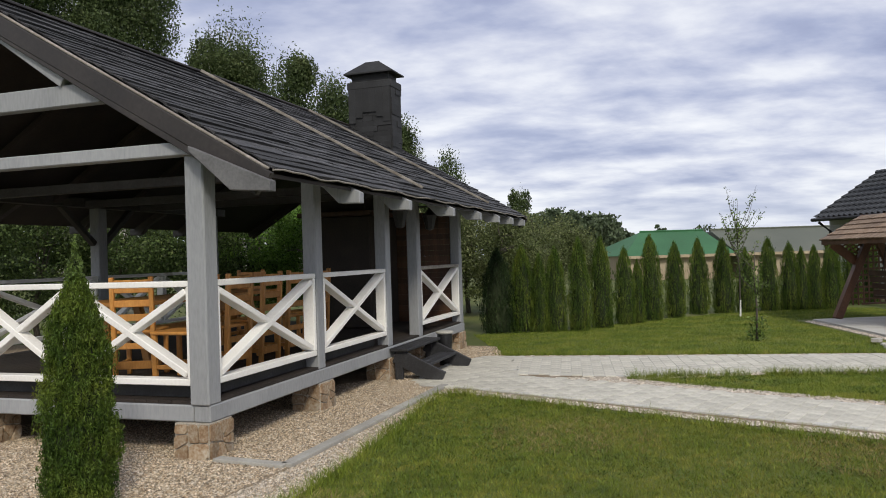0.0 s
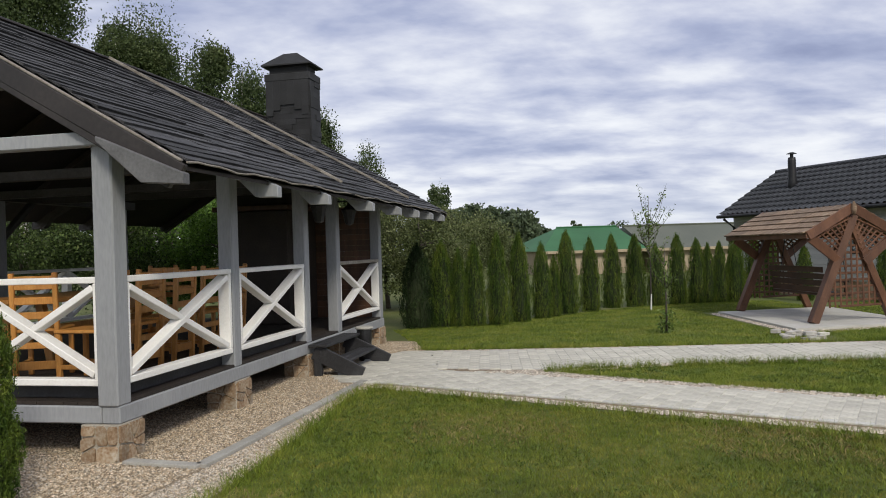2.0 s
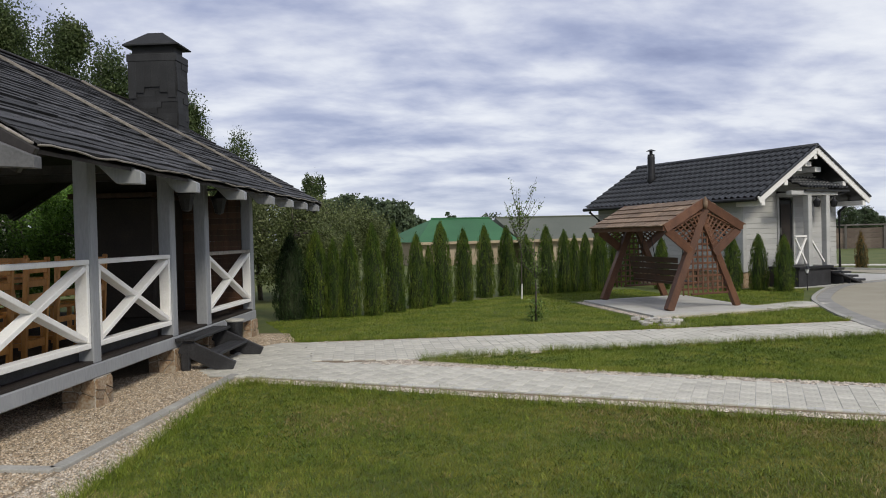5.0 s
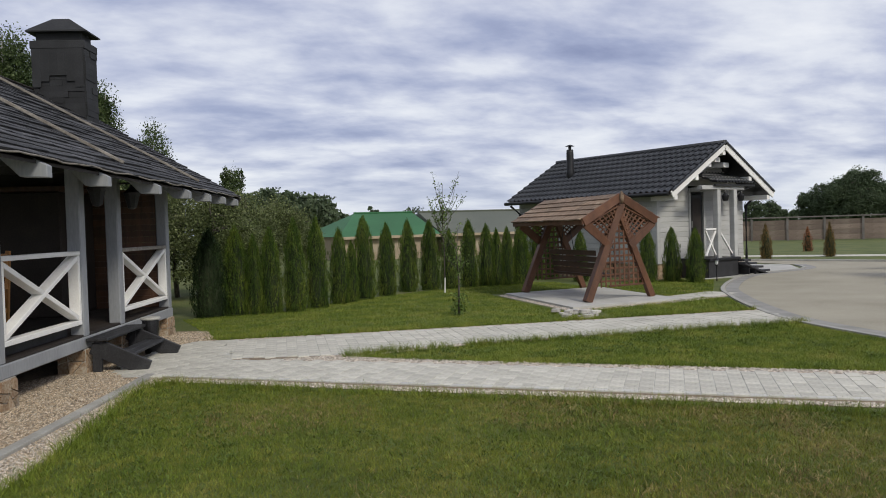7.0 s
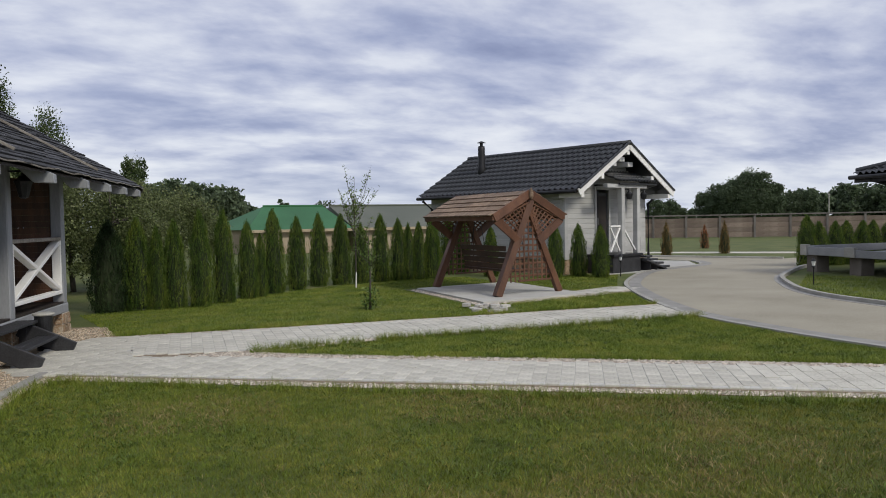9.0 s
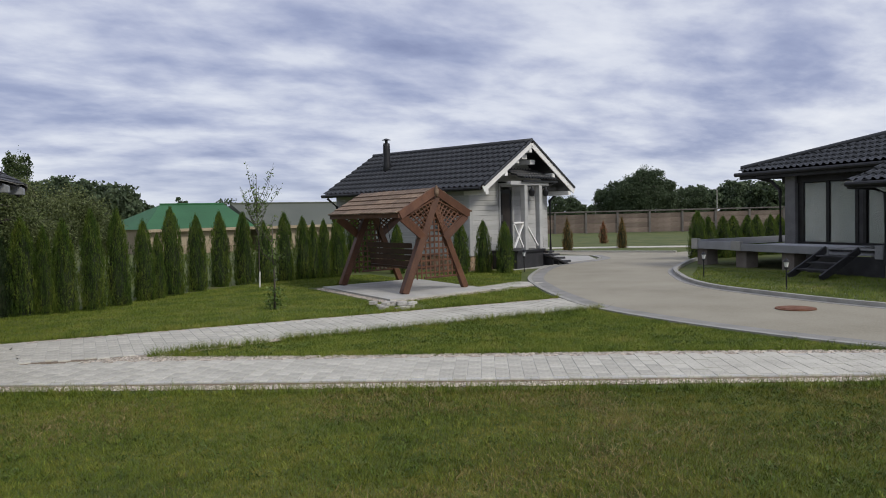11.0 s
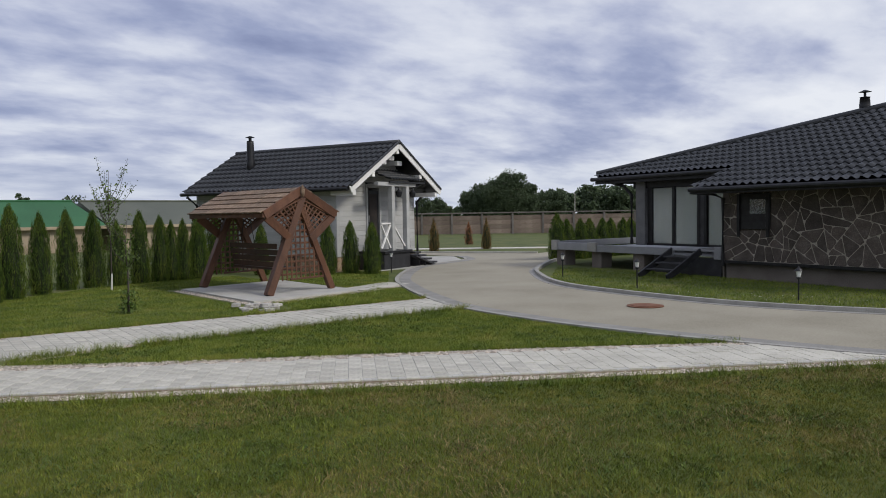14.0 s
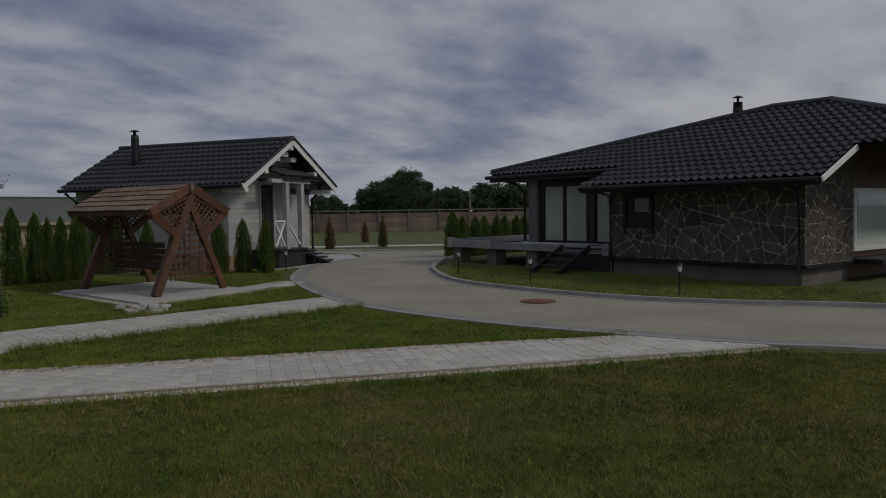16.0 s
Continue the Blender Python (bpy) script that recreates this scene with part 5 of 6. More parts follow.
bm = box(0.06, FS - 0.06, -0.03, 0.03, 0, 0.345, 0.012)
bm.to_mesh(board)
bm.free()
board.materials.append(M_FENCE)
fpost = bpy.data.meshes.new("fence_post")
bm = box(-0.075, 0.075, -0.10, 0.06, 0, 1.6, 0.01)
bm.to_mesh(fpost)
bm.free()
fpost.materials.append(M_FENCETOP)
fcap = bpy.data.meshes.new("cap")
bm = box(0.0, FS, -0.13, 0.10, 0, 0.10, 0.012)
bm.to_mesh(fcap)
bm.free()
fcap.materials.append(M_FENCETOP)
for i in range(FN + 1):
    shared("fence_post", fpost, fence, pose(i * FS, 0, 0))
    if i < FN:
        for k in range(4):
            shared("board", board, fence, pose(i * FS, 0, 0.05 + k * 0.352))
        shared("cap", fcap, fence, pose(i * FS, 0, 1.60))


# ---- long shed with green and olive roofs, beyond the hedge ----
def shed(name, label, x0, y0, x1, y1, depth, wall_h, ridge_h, mat, hip=0.0):
    d = Vector((x1 - x0, y1 - y0, 0))
    ln = d.length
    s = root(name, pose(x0, y0, 0, 0, 0, math.degrees(math.atan2(d.y, d.x))), label, "shed")
    part("wall", box(0.2, ln - 0.2, 0.3, depth - 0.3, 0, wall_h, 0), M_SHEDWALL, s)
    bm = bmesh.new()
    p = [(0, 0, wall_h), (ln, 0, wall_h), (ln, depth, wall_h), (0, depth, wall_h), (hip, depth / 2, ridge_h), (ln, depth / 2, ridge_h)]
    v = [bm.verts.new(q) for q in p]
    for f in ((0, 1, 5, 4), (2, 3, 4, 5), (3, 0, 4), (1, 2, 5), (3, 2, 1, 0)):
        bm.faces.new([v[i] for i in f])
    part("roof", bm, mat, s)
    part("eave_trim", box(0, ln, -0.05, 0.02, wall_h - 0.15, wall_h), M_SHEDWALL, s)
    part("ridge_cap", tube([(hip, depth / 2, ridge_h + 0.03), (ln, depth / 2, ridge_h + 0.03)], 0.06, 6), mat, s)
    return s


shed("green_roofed_shed", "long tan shed under a bright green sheet roof", 9.5, 39.2, 15.4, 39.4, 9.0, 1.3, 2.62, M_GREENROOF, 2.2)
shed("olive_roofed_shed", "long tan shed under a dull olive sheet roof", 15.45, 39.4, 24.0, 39.0, 9.0, 1.3, 2.62, M_OLIVEROOF)


# ---- plants ----
def thuja_mesh(seed, h, w, n, size, mat, narrow=0.42, blunt=0.0):
    """Fans of sprays over a slim pointed form with a lumpy outline."""
    rng = np.random.default_rng(seed)
    per = 9
    nf = n // per
    t = rng.random(nf) ** 1.2
    ang = rng.random(nf) * 2 * np.pi
    prof = np.interp(t, [0, 0.06, 0.22, 0.45, 0.68, 0.85, 0.95, 1.0], [0.82, 0.95, 1.0, 0.93 + 0.04 * blunt, 0.68 + 0.17 * blunt, 0.36 + 0.26 * blunt, 0.13 + 0.18 * blunt, 0.02 + 0.05 * blunt])
    lump = 1 + 0.11 * np.sin(ang * 3 + t * 17 + seed) + 0.08 * np.sin(ang * 7 - t * 31) + 0.10 * rng.normal(size=nf)
    rad = w / 2 * prof * lump * (0.74 + 0.30 * np.sqrt(rng.random(nf)))
    c = np.stack([rad * np.cos(ang), rad * np.sin(ang), t * h * 0.97 + 0.015], 1).repeat(per, 0)
    off = rng.normal(size=(nf * per, 3)) * size * (0.55, 0.55, 0.9)
    off[:, :2] *= min(1.0, w / h * 1.3)
    c = c + off
    c[:, 2] = c[:, 2].clip(0.01, None)
    v, f = leaves(c, size, rng, up=1.6, aspect=narrow)
    return raw_mesh("crown", v, f, mat)


# crown filler, not a stem: blocks the view through the sprays
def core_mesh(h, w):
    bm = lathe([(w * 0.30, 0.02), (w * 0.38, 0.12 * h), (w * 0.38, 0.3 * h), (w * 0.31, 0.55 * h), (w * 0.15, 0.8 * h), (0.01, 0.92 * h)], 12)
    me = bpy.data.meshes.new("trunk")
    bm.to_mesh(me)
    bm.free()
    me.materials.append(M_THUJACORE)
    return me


T_CORE = core_mesh(1.0, 1.0)
THUJAS = [thuja_mesh(40 + k, 1.0, 1.0, 16000, 0.030, M_THUJA, 0.5, 0.75) for k in range(5)]
THUJA_DARK = [thuja_mesh(47, 1.0, 1.0, 16000, 0.030, M_THUJADARK, 0.5, 0.5)]
rt = random.Random(12)


def thuja(x, y, h, w, label, group="", meshes=None, name="thuja"):
    r = root(name, pose(x, y, 0, 0, 0, rt.uniform(0, 360)), label, "thuja", group)
    shared("crown", rt.choice(meshes or THUJAS), r, Matrix.Diagonal((w, w * rt.uniform(0.9, 1.1), h, 1)))
    # added dark core, drawn as the shaded inside of the crown
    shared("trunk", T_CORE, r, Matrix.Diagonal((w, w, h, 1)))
    return r


HEDGE = [(1.14, 15.5, 1.62, 0.66), (1.64, 15.43, 1.69, 0.59), (1.97, 15.32, 1.52, 0.39), (2.3, 15.37, 1.63, 0.55), (2.78, 15.34, 1.81, 0.53), (3.33, 15.8, 1.81, 0.52), (3.96, 16.4, 1.6, 0.47), (4.27, 16.54, 1.32, 0.3), (4.71, 17.08, 1.84, 0.55), (5.46, 17.7, 1.68, 0.55), (6.25, 18.42, 1.75, 0.53), (6.89, 18.53, 1.74, 0.56), (7.43, 18.5, 1.51, 0.5), (8.06, 18.66, 1.73, 0.51), (8.59, 18.68, 1.6, 0.5), (8.87, 18.64, 1.48, 0.4), (9.19, 18.64, 1.51, 0.46), (9.57, 18.57, 1.47, 0.46), (10.3, 19.95, 1.75, 0.5), (10.9, 20.1, 1.75, 0.5), (11.5, 20.25, 1.75, 0.5)]
for i, (x, y, h, w) in enumerate(HEDGE):
    if i:
        thuja(x, y, h * 1.03, w * (0.80 if x < 3 else 0.88), "dense green pointed thuja in a hedge row", "thuja hedge")
    else:
        thuja(x, y, h * 1.03, w * 1.0, "dark green broad thuja at the hedge end", "thuja hedge", THUJA_DARK)
for x, y, h in ((12.30, 16.62, 1.42), (12.95, 16.45, 1.42), (13.20, 15.82, 1.38), (11.3, 18.3, 1.4)):
    thuja(x, y, h, 0.44, "young pointed green thuja beside the cottage", "thujas by the cottage")
BRONZE = [thuja_mesh(61, 1.0, 1.0, 2600, 0.07, M_RUSTTHUJA)]
RED = [thuja_mesh(62, 1.0, 1.0, 2200, 0.07, M_REDTHUJA)]
thuja(22.8, 23.2, 1.3, 0.42, "small bronzed thuja on the far lawn", meshes=BRONZE)
thuja(29.1, 27.0, 1.1, 0.38, "small withered red-brown thuja on the far lawn", meshes=RED)
thuja(25.7, 22.75, 1.3, 0.40, "small bronzed thuja on the far lawn", meshes=BRONZE)
for i in range(9):
    thuja(20.6 + i * 0.62, 15.1 - i * 0.04 + 0.3 * (i % 2) * 0.3, 1.35 if i else 1.55, 0.55, "dense green thuja in the row behind the deck", "thujas behind the deck")
near = root("thuja", pose(-2.42, 5.02, 0), "bushy pointed thuja standing in the gravel", "thuja")
shared("crown", thuja_mesh(90, 1.56, 0.42, 80000, 0.024, M_THUJA, 0.26, 1.0), near, Matrix())
# same added core, its shade in the colour
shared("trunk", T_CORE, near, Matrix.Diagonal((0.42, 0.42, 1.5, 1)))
wisp = thuja_mesh(91, 0.42, 0.12, 500, 0.03, M_SAPLEAF)
shared("leader", wisp, near, pose(0.0, 0, 1.33))


def crown_points(rng, blobs, n, hollow=0.55, tight=0.16, droop=0.8):
    """Leaf centres in clumps scattered through a set of ellipsoids (x, y, z, rx, ry, rz)."""
    blobs = np.array(blobs, float)
    vol = np.prod(blobs[:, 3:], axis=1) ** 0.7
    nc = max(10, n // 22)
    pick = rng.choice(len(blobs), nc, p=vol / vol.sum())
    d = rng.normal(size=(nc, 3))
    d /= np.linalg.norm(d, axis=1)[:, None]
    rr = hollow + (1 - hollow) * rng.random(nc) ** 0.6
    cc = blobs[pick, :3] + d * blobs[pick, 3:] * rr[:, None] * (1 + 0.07 * rng.normal(size=(nc, 1)).clip(-1.5, 1.2))
    own = rng.integers(0, nc, n)
    spread = blobs[pick, 3:].mean(1)[own] * tight
    return cc[own] + rng.normal(size=(n, 3)).clip(-1.55, 1.55) * spread[:, None] * (1.2, 1.2, droop)


def tree(name, label, x, y, h, blobs, n, size, mat, bark, seed, r0=0.12, category="tree", up=-0.2, limbs=7, group="", tight=0.16, droop=0.8):
    rng = np.random.default_rng(seed)
    rd = random.Random(seed)
    t = root(name, pose(x, y, 0), label, category, group)
    bm = bmesh.new()
    pts = [(0, 0, -0.1)]
    for k in range(1, 8):
        pts.append((rd.uniform(-0.02, 0.02) * h, rd.uniform(-0.02, 0.02) * h, h * 0.93 * k / 7))
    add_tube(bm, pts, [r0 * (1 - 0.88 * k / 7) for k in range(8)], 8)
    for i in range(limbs):
        b = blobs[i % len(blobs)]
        z = h * rd.uniform(0.25, 0.75)
        s = Vector((0, 0, z))
        e = Vector((b[0] + rd.uniform(-0.5, 0.5) * b[3], b[1] + rd.uniform(-0.5, 0.5) * b[4], max(b[2] + rd.uniform(-0.2, 0.6) * b[5], z + 0.1)))
        m = s.lerp(e, 0.5) + Vector((0, 0, 0.04 * h))
        add_tube(bm, [s, m, e], [r0 * 0.42, r0 * 0.28, r0 * 0.06], 6)
    part("trunk", bm, bark, t, smooth=True)
    v, f = leaves(crown_points(rng, blobs, n, 0.3 if droop > 1 else 0.5, tight, droop), size, rng, up=up, aspect=0.62)
    ob = new("crown", raw_mesh("crown", v, f, mat))
    ob.parent = t
    return t


def polar(px_az, dist):
    a = radians(px_az)
    return dist * math.sin(a), dist * math.cos(a)


def blobs_for(h, w, seed, k=7, low=0.25):
    rd = random.Random(seed)
    out = [(0, 0, h * (0.5 + low / 2), w * 0.34, w * 0.34, h * (0.46 - low / 2))]
    for i in range(k):
        z = h * rd.uniform(low + 0.08, 0.9)
        q = (1 - abs(z / h - 0.55) * 1.2) * w * 0.30
        a = rd.uniform(0, 6.28)
        out.append((q * math.cos(a), q * math.sin(a), z, w * rd.uniform(0.14, 0.24), w * rd.uniform(0.14, 0.24), h * rd.uniform(0.07, 0.13)))
    return out


# birches behind the gazebo: azimuth, distance, height, crown width
for i, (az, d, h, w, n) in enumerate(((-31.5, 24, 14.5, 5.6, 20000), (-26.5, 25, 15.0, 4.8, 20000), (-22.3, 26, 15.5, 4.0, 22000), (-14.9, 28, 10.6, 4.5, 22000), (-10.9, 31, 10.3, 2.8, 12000), (-8.1, 33, 10.0, 3.0, 11000), (-5.4, 34, 8.6, 2.4, 7500), (-2.4, 36, 8.4, 2.4, 9500), (0.8, 40, 7.4, 2.8, 7500), (6.05, 48, 5.9, 2.1, 4500))):
    x, y = polar(az, d)
    tree("birch", "tall birch with drooping fine foliage and pale trunk", x, y, h, blobs_for(h, w, i + 3, 12, 0.18), int(n * 5.2), 0.08 if d < 30 else 0.10, M_BIRCHLEAF, M_BIRCH, 100 + i, 0.16, up=-0.9, group="birches behind the gazebo", tight=0.09, droop=1.9)
# fruit trees and shrubs of the neighbouring garden
# fruit trees behind the gazebo (az < -3) take the leaf with painted shade
for i, (az, d, h, w, n, mt) in enumerate(((-33, 17, 3.3, 3.6, 6000, 0), (-28, 18, 3.1, 3.4, 6000, 0), (-23, 19, 3.3, 3.6, 6000, 0), (-18, 18, 3.1, 3.4, 6000, 0), (-13.5, 19, 2.9, 3.2, 6000, 1), (-9.5, 18, 2.9, 3.0, 6000, 1), (-6, 20, 3.0, 3.0, 6000, 0), (-2, 21, 3.0, 3.0, 6000, 0), (2.0, 21, 3.0, 3.2, 6000, 0), (4.5, 20.0, 2.8, 2.8, 7000, 0), (7.0, 23.5, 2.9, 2.6, 6000, 0), (9.0, 26, 2.9, 2.6, 5000, 0), (10.6, 29, 2.6, 2.2, 4000, 0))):
    x, y = polar(az, d)
    tree("apple_tree" if mt == 0 else "shrub", "spreading dusty green fruit tree" if mt == 0 else "bright green leafy shrub", x, y, h, blobs_for(h, w, i + 31, 9, 0.12), int(n * 3.0), 0.062, (M_APPLELEAF_SHADE if az < -3 else M_APPLELEAF) if mt == 0 else M_SHRUBLEAF, M_BARK, 200 + i, 0.07, "tree" if mt == 0 else "shrub", group="neighbouring garden")
# a pair of spruces and single trees on the skyline
for az, d, h, w in ((16.3, 60, 3.6, 1.6), (19.3, 70, 3.9, 3.6), (31.0, 70, 3.6, 2.0), (33, 70, 3.4, 1.4), (27.5, 72, 3.2, 1.6)):
    x, y = polar(az, d)
    tree("distant_tree", "small dark tree on the skyline", x, y, h, blobs_for(h, w, int(az * 7), 6, 0.2), 1500, 0.22, M_WOODLEAF_HAZE, M_BARK, int(az * 11), 0.08)
# large tree group behind the fence
for i, (az, d, h, w, n) in enumerate(((47.4, 105, 4.9, 4.5, 5000), (48.3, 104, 5.8, 5.5, 7000), (49.3, 102, 6.3, 5.5, 8000), (50.3, 102, 7.4, 5.5, 9000), (51.3, 104, 5.6, 5, 7000), (52.4, 106, 4.6, 4, 4000), (53.6, 108, 4.9, 4.5, 5000), (43.8, 112, 4.4, 3.2, 3000), (44.8, 115, 4.2, 3.0, 3000), (45.4, 118, 3.6, 3.0, 3000))):
    x, y = polar(az, d)
    tree("lime_tree", "large round-headed dark green tree behind the fence", x, y, h, blobs_for(h, w, i + 70, 12, 0.08), int(n * 2.4), 0.21, M_WOODLEAF_HAZE, M_BARK, 300 + i, 0.3, group="trees behind the fence")


def wood_belt(name, label, az0, az1, dist, hs, n, size, seed, base=0.0):
    """A far belt of wood: clumps whose height follows hs from az0 to az1."""
    rng = np.random.default_rng(seed)
    rd = random.Random(seed)
    bl = []
    k = 110
    for i in range(k):
        u = i / (k - 1)
        az = az0 + (az1 - az0) * u
        h = float(np.interp(u, np.linspace(0, 1, len(hs)), hs)) * rd.uniform(0.78, 1.10)
        d = dist * rd.uniform(0.96, 1.08)
        x, y = polar(az + rd.uniform(-0.3, 0.3), d)
        w = h * rd.uniform(0.16, 0.34)
        bl.append((x, y, h * 0.5, w, w, h * 0.5))
    v, f = leaves(crown_points(rng, bl, n, 0.7), size, rng, aspect=0.7)
    ob = new(name, raw_mesh(name, v, f, M_WOODLEAF_HAZE))
    return tagged(ob, label, "woodland", kind="stuff")


wood_belt("woodland", "distant dark green wood on the horizon", 4.0, 14.6, 120, [6.4, 7.4, 7.8, 7.4, 6.5, 3.4], 50000, 0.6, 1)
wood_belt("woodland", "distant dark mixed forest beyond the fence", 53.0, 84.0, 190, [7.0, 7.6, 7.6, 7.2, 7.4, 7.2], 60000, 0.8, 2)
wood_belt("woodland", "low hazy belt of trees on the horizon", 12.0, 50.0, 260, [3.4, 3.0, 3.0, 3.4, 4.2], 16000, 1.4, 3)
wood_belt("woodland", "dark wood behind the garden", -75.0, -6.0, 70, [9, 10, 10, 9, 8], 26000, 0.9, 4)

# utility poles far off
for az, d in ((44.1, 120), (46.6, 118), (50.2, 120), (55.1, 125), (59.8, 120)):
    x, y = polar(az, d)
    up = root("utility_pole", pose(x, y, 0), "pale concrete utility pole beyond the fence", "pole", "utility poles")
    part("shaft", tube([(0, 0, 0), (0, 0, 4.6)], [0.09, 0.06], 8), M_KERB, up)
    part("crossarm", box(-0.3, 0.3, -0.03, 0.03, 4.4, 4.46, 0), M_KERB, up)


# young fruit trees on the lawn
def sapling(x, y, h, seed, nb, n, wash, label):
    rd = random.Random(seed)
    rng = np.random.default_rng(seed)
    t = root("sapling", pose(x, y, 0), label, "tree", "saplings on the lawn")
    if wash:
        part("whitewash", tube([(0, 0, -0.02), (0.01, 0, 0.38)], [0.022, 0.021], 8), M_WHITEWASH, t, "whitewashed foot of the trunk")
    bm = bmesh.new()
    add_tube(bm, [(0, 0, 0.0), (0.015, 0.0, h * 0.35), (-0.01, 0.01, h * 0.62), (0.02, 0, h * 0.9)], [0.02, 0.016, 0.011, 0.003], 7)
    pts = []
    for i in range(nb):
        z = h * rd.uniform(0.30, 0.7)
        a = rd.uniform(0, 6.28)
        ln = h * rd.uniform(0.16, 0.34)
        lean = rd.uniform(0.3, 0.95)
        e = Vector((math.cos(a) * ln * lean, math.sin(a) * ln * lean, z + ln))
        s = Vector((0, 0, z))
        m = s.lerp(e, 0.5) + Vector((math.cos(a), math.sin(a), 0)) * 0.05
        part("branch", tube([s, m, e], [0.009, 0.006, 0.002], 5), M_BARK, t)
        for k in range(n // nb):
            u = rd.uniform(0.15, 1)
            p = s.lerp(e, u) + Vector((rd.gauss(0, 0.035), rd.gauss(0, 0.035), rd.gauss(0, 0.04)))
            pts.append(p[:])
    for k in range(n // 3):
        pts.append((rd.gauss(0, 0.05), rd.gauss(0, 0.05), h * rd.uniform(0.3, 0.75)))
    part("trunk", bm, M_BARK, t, smooth=True)
    v, f = leaves(np.array(pts), 0.06, rng, up=0.2, aspect=0.5)
    ob = new("foliage", raw_mesh("foliage", v, f, M_SAPLEAF))
    ob.parent = t


sapling(6.83, 17.37, 3.0, 4, 16, 620, True, "slender young fruit tree with whitewashed foot")
sapling(5.3, 12.8, 1.75, 9, 6, 150, False, "thin leafy sapling rising from the lawn")
rngS = np.random.default_rng(8)
v, f = leaves(np.stack([rngS.normal(0, 0.07, 260), rngS.normal(0, 0.07, 260), rngS.random(260) * 0.42], 1), 0.06, rngS, up=0.5)
suck = new("sapling_shoots", raw_mesh("sapling_suckers", v, f, M_SAPLEAF))
suck.matrix_basis = pose(5.32, 12.83, 0)
tagged(suck, "leafy shoots at the foot of a sapling", "shrub", kind="stuff")


# ---- grass, gravel and pebbles ----
def scatter(rng, poly, count):
    xs, ys = [p[0] for p in poly], [p[1] for p in poly]
    out = np.zeros((0, 2))
    while len(out) < count:
        q = np.stack([rng.uniform(min(xs), max(xs), count), rng.uniform(min(ys), max(ys), count)], 1)
        out = np.concatenate([out, q[inside(q[:, 0], q[:, 1], poly)]])
    return out[:count]


def value_noise(q, seed):
    """Smooth noise from -1 to 1 at the points q."""
    g = np.random.default_rng(seed).random((256, 256)) * 2 - 1
    i = np.floor(q).astype(int)
    w = q - i
    w = w * w * (3 - 2 * w)
    a, b = i[:, 0] % 256, i[:, 1] % 256
    c, d = (a + 1) % 256, (b + 1) % 256
    return (g[a, b] * (1 - w[:, 0]) + g[c, b] * w[:, 0]) * (1 - w[:, 1]) + (g[a, d] * (1 - w[:, 0]) + g[c, d] * w[:, 0]) * w[:, 1]


def blades(name, label, poly, count, h, w, seed, lean=0.5, mat=None, share=None):
    """share: the part of the blades that grows at a place, by its x."""
    rng = np.random.default_rng(seed)
    p = scatter(rng, poly, count)
    if share:
        p = p[rng.random(count) < np.interp(p[:, 0] + 0.8 * value_noise(p * 1.3, 77), *share)]
        count = len(p)
    patch = 0.30 * value_noise(p * 1.1, seed) + 0.22 * value_noise(p * 4.5, seed + 50) + 0.30 * value_noise(p * 13.0, seed + 90)
    hh = h * (0.5 + 0.7 * rng.random(count)) * (1 + 0.75 * patch)
    a = rng.random(count) * 2 * np.pi
    l = rng.normal(size=(count, 2)) * lean
    base = np.concatenate([p, np.zeros((count, 1))], 1)
    s = np.stack([np.cos(a), np.sin(a), np.zeros(count)], 1) * (w / 2)
    tip = base + np.concatenate([l * hh[:, None], hh[:, None] * (0.95 - 0.2 * rng.random((count, 1)))], 1)
    V = np.stack([base - s, base + s, tip], 1).reshape(-1, 3)
    F = np.arange(count * 3).reshape(count, 3)
    ob = new(name, raw_mesh(name, V, F, mat or M_BLADE))
    return tagged(ob, label, "grass", kind="stuff")


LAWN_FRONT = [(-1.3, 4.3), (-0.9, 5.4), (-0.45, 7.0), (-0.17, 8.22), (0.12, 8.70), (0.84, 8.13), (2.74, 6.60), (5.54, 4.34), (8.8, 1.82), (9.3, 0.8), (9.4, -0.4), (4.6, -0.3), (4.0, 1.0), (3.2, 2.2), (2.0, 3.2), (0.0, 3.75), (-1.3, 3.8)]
LAWN_WEDGE = [(2.35, 9.38), (3.6, 8.2), (6.9, 5.6), (8.82, 3.9), (8.72, 5.3), (8.84, 7.0), (9.22, 8.66), (4.0, 9.36)]
LAWN_BACK = [(0.95, 11.9), (4.95, 11.12), (7.2, 10.8), (7.1, 12.2), (7.5, 16.2), (10.4, 16.2), (10.6, 18.6), (9.0, 19.2), (6.5, 18.2), (4.0, 16.6), (2.4, 15.5), (0.6, 15.2)]
LAWN_SMALL = [(7.5, 10.8), (9.86, 10.4), (11.0, 12.2), (10.6, 12.55), (9.9, 12.3), (7.6, 12.1)]
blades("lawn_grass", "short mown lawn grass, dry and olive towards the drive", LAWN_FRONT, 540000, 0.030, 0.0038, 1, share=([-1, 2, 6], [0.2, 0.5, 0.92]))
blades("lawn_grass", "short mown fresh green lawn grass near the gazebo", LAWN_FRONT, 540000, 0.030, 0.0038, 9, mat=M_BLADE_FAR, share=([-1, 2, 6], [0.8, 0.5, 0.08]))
blades("lawn_grass", "mown lawn grass on the open side of the garden", [(-5, 2.6), (-1.6, 3.5), (-1.3, 3.8), (0.0, 3.75), (2.0, 3.2), (3.2, 2.2), (4.0, 1.0), (4.6, -0.3), (9.3, -0.4), (9.3, -5), (-5, -5)], 150000, 0.030, 0.007, 7)
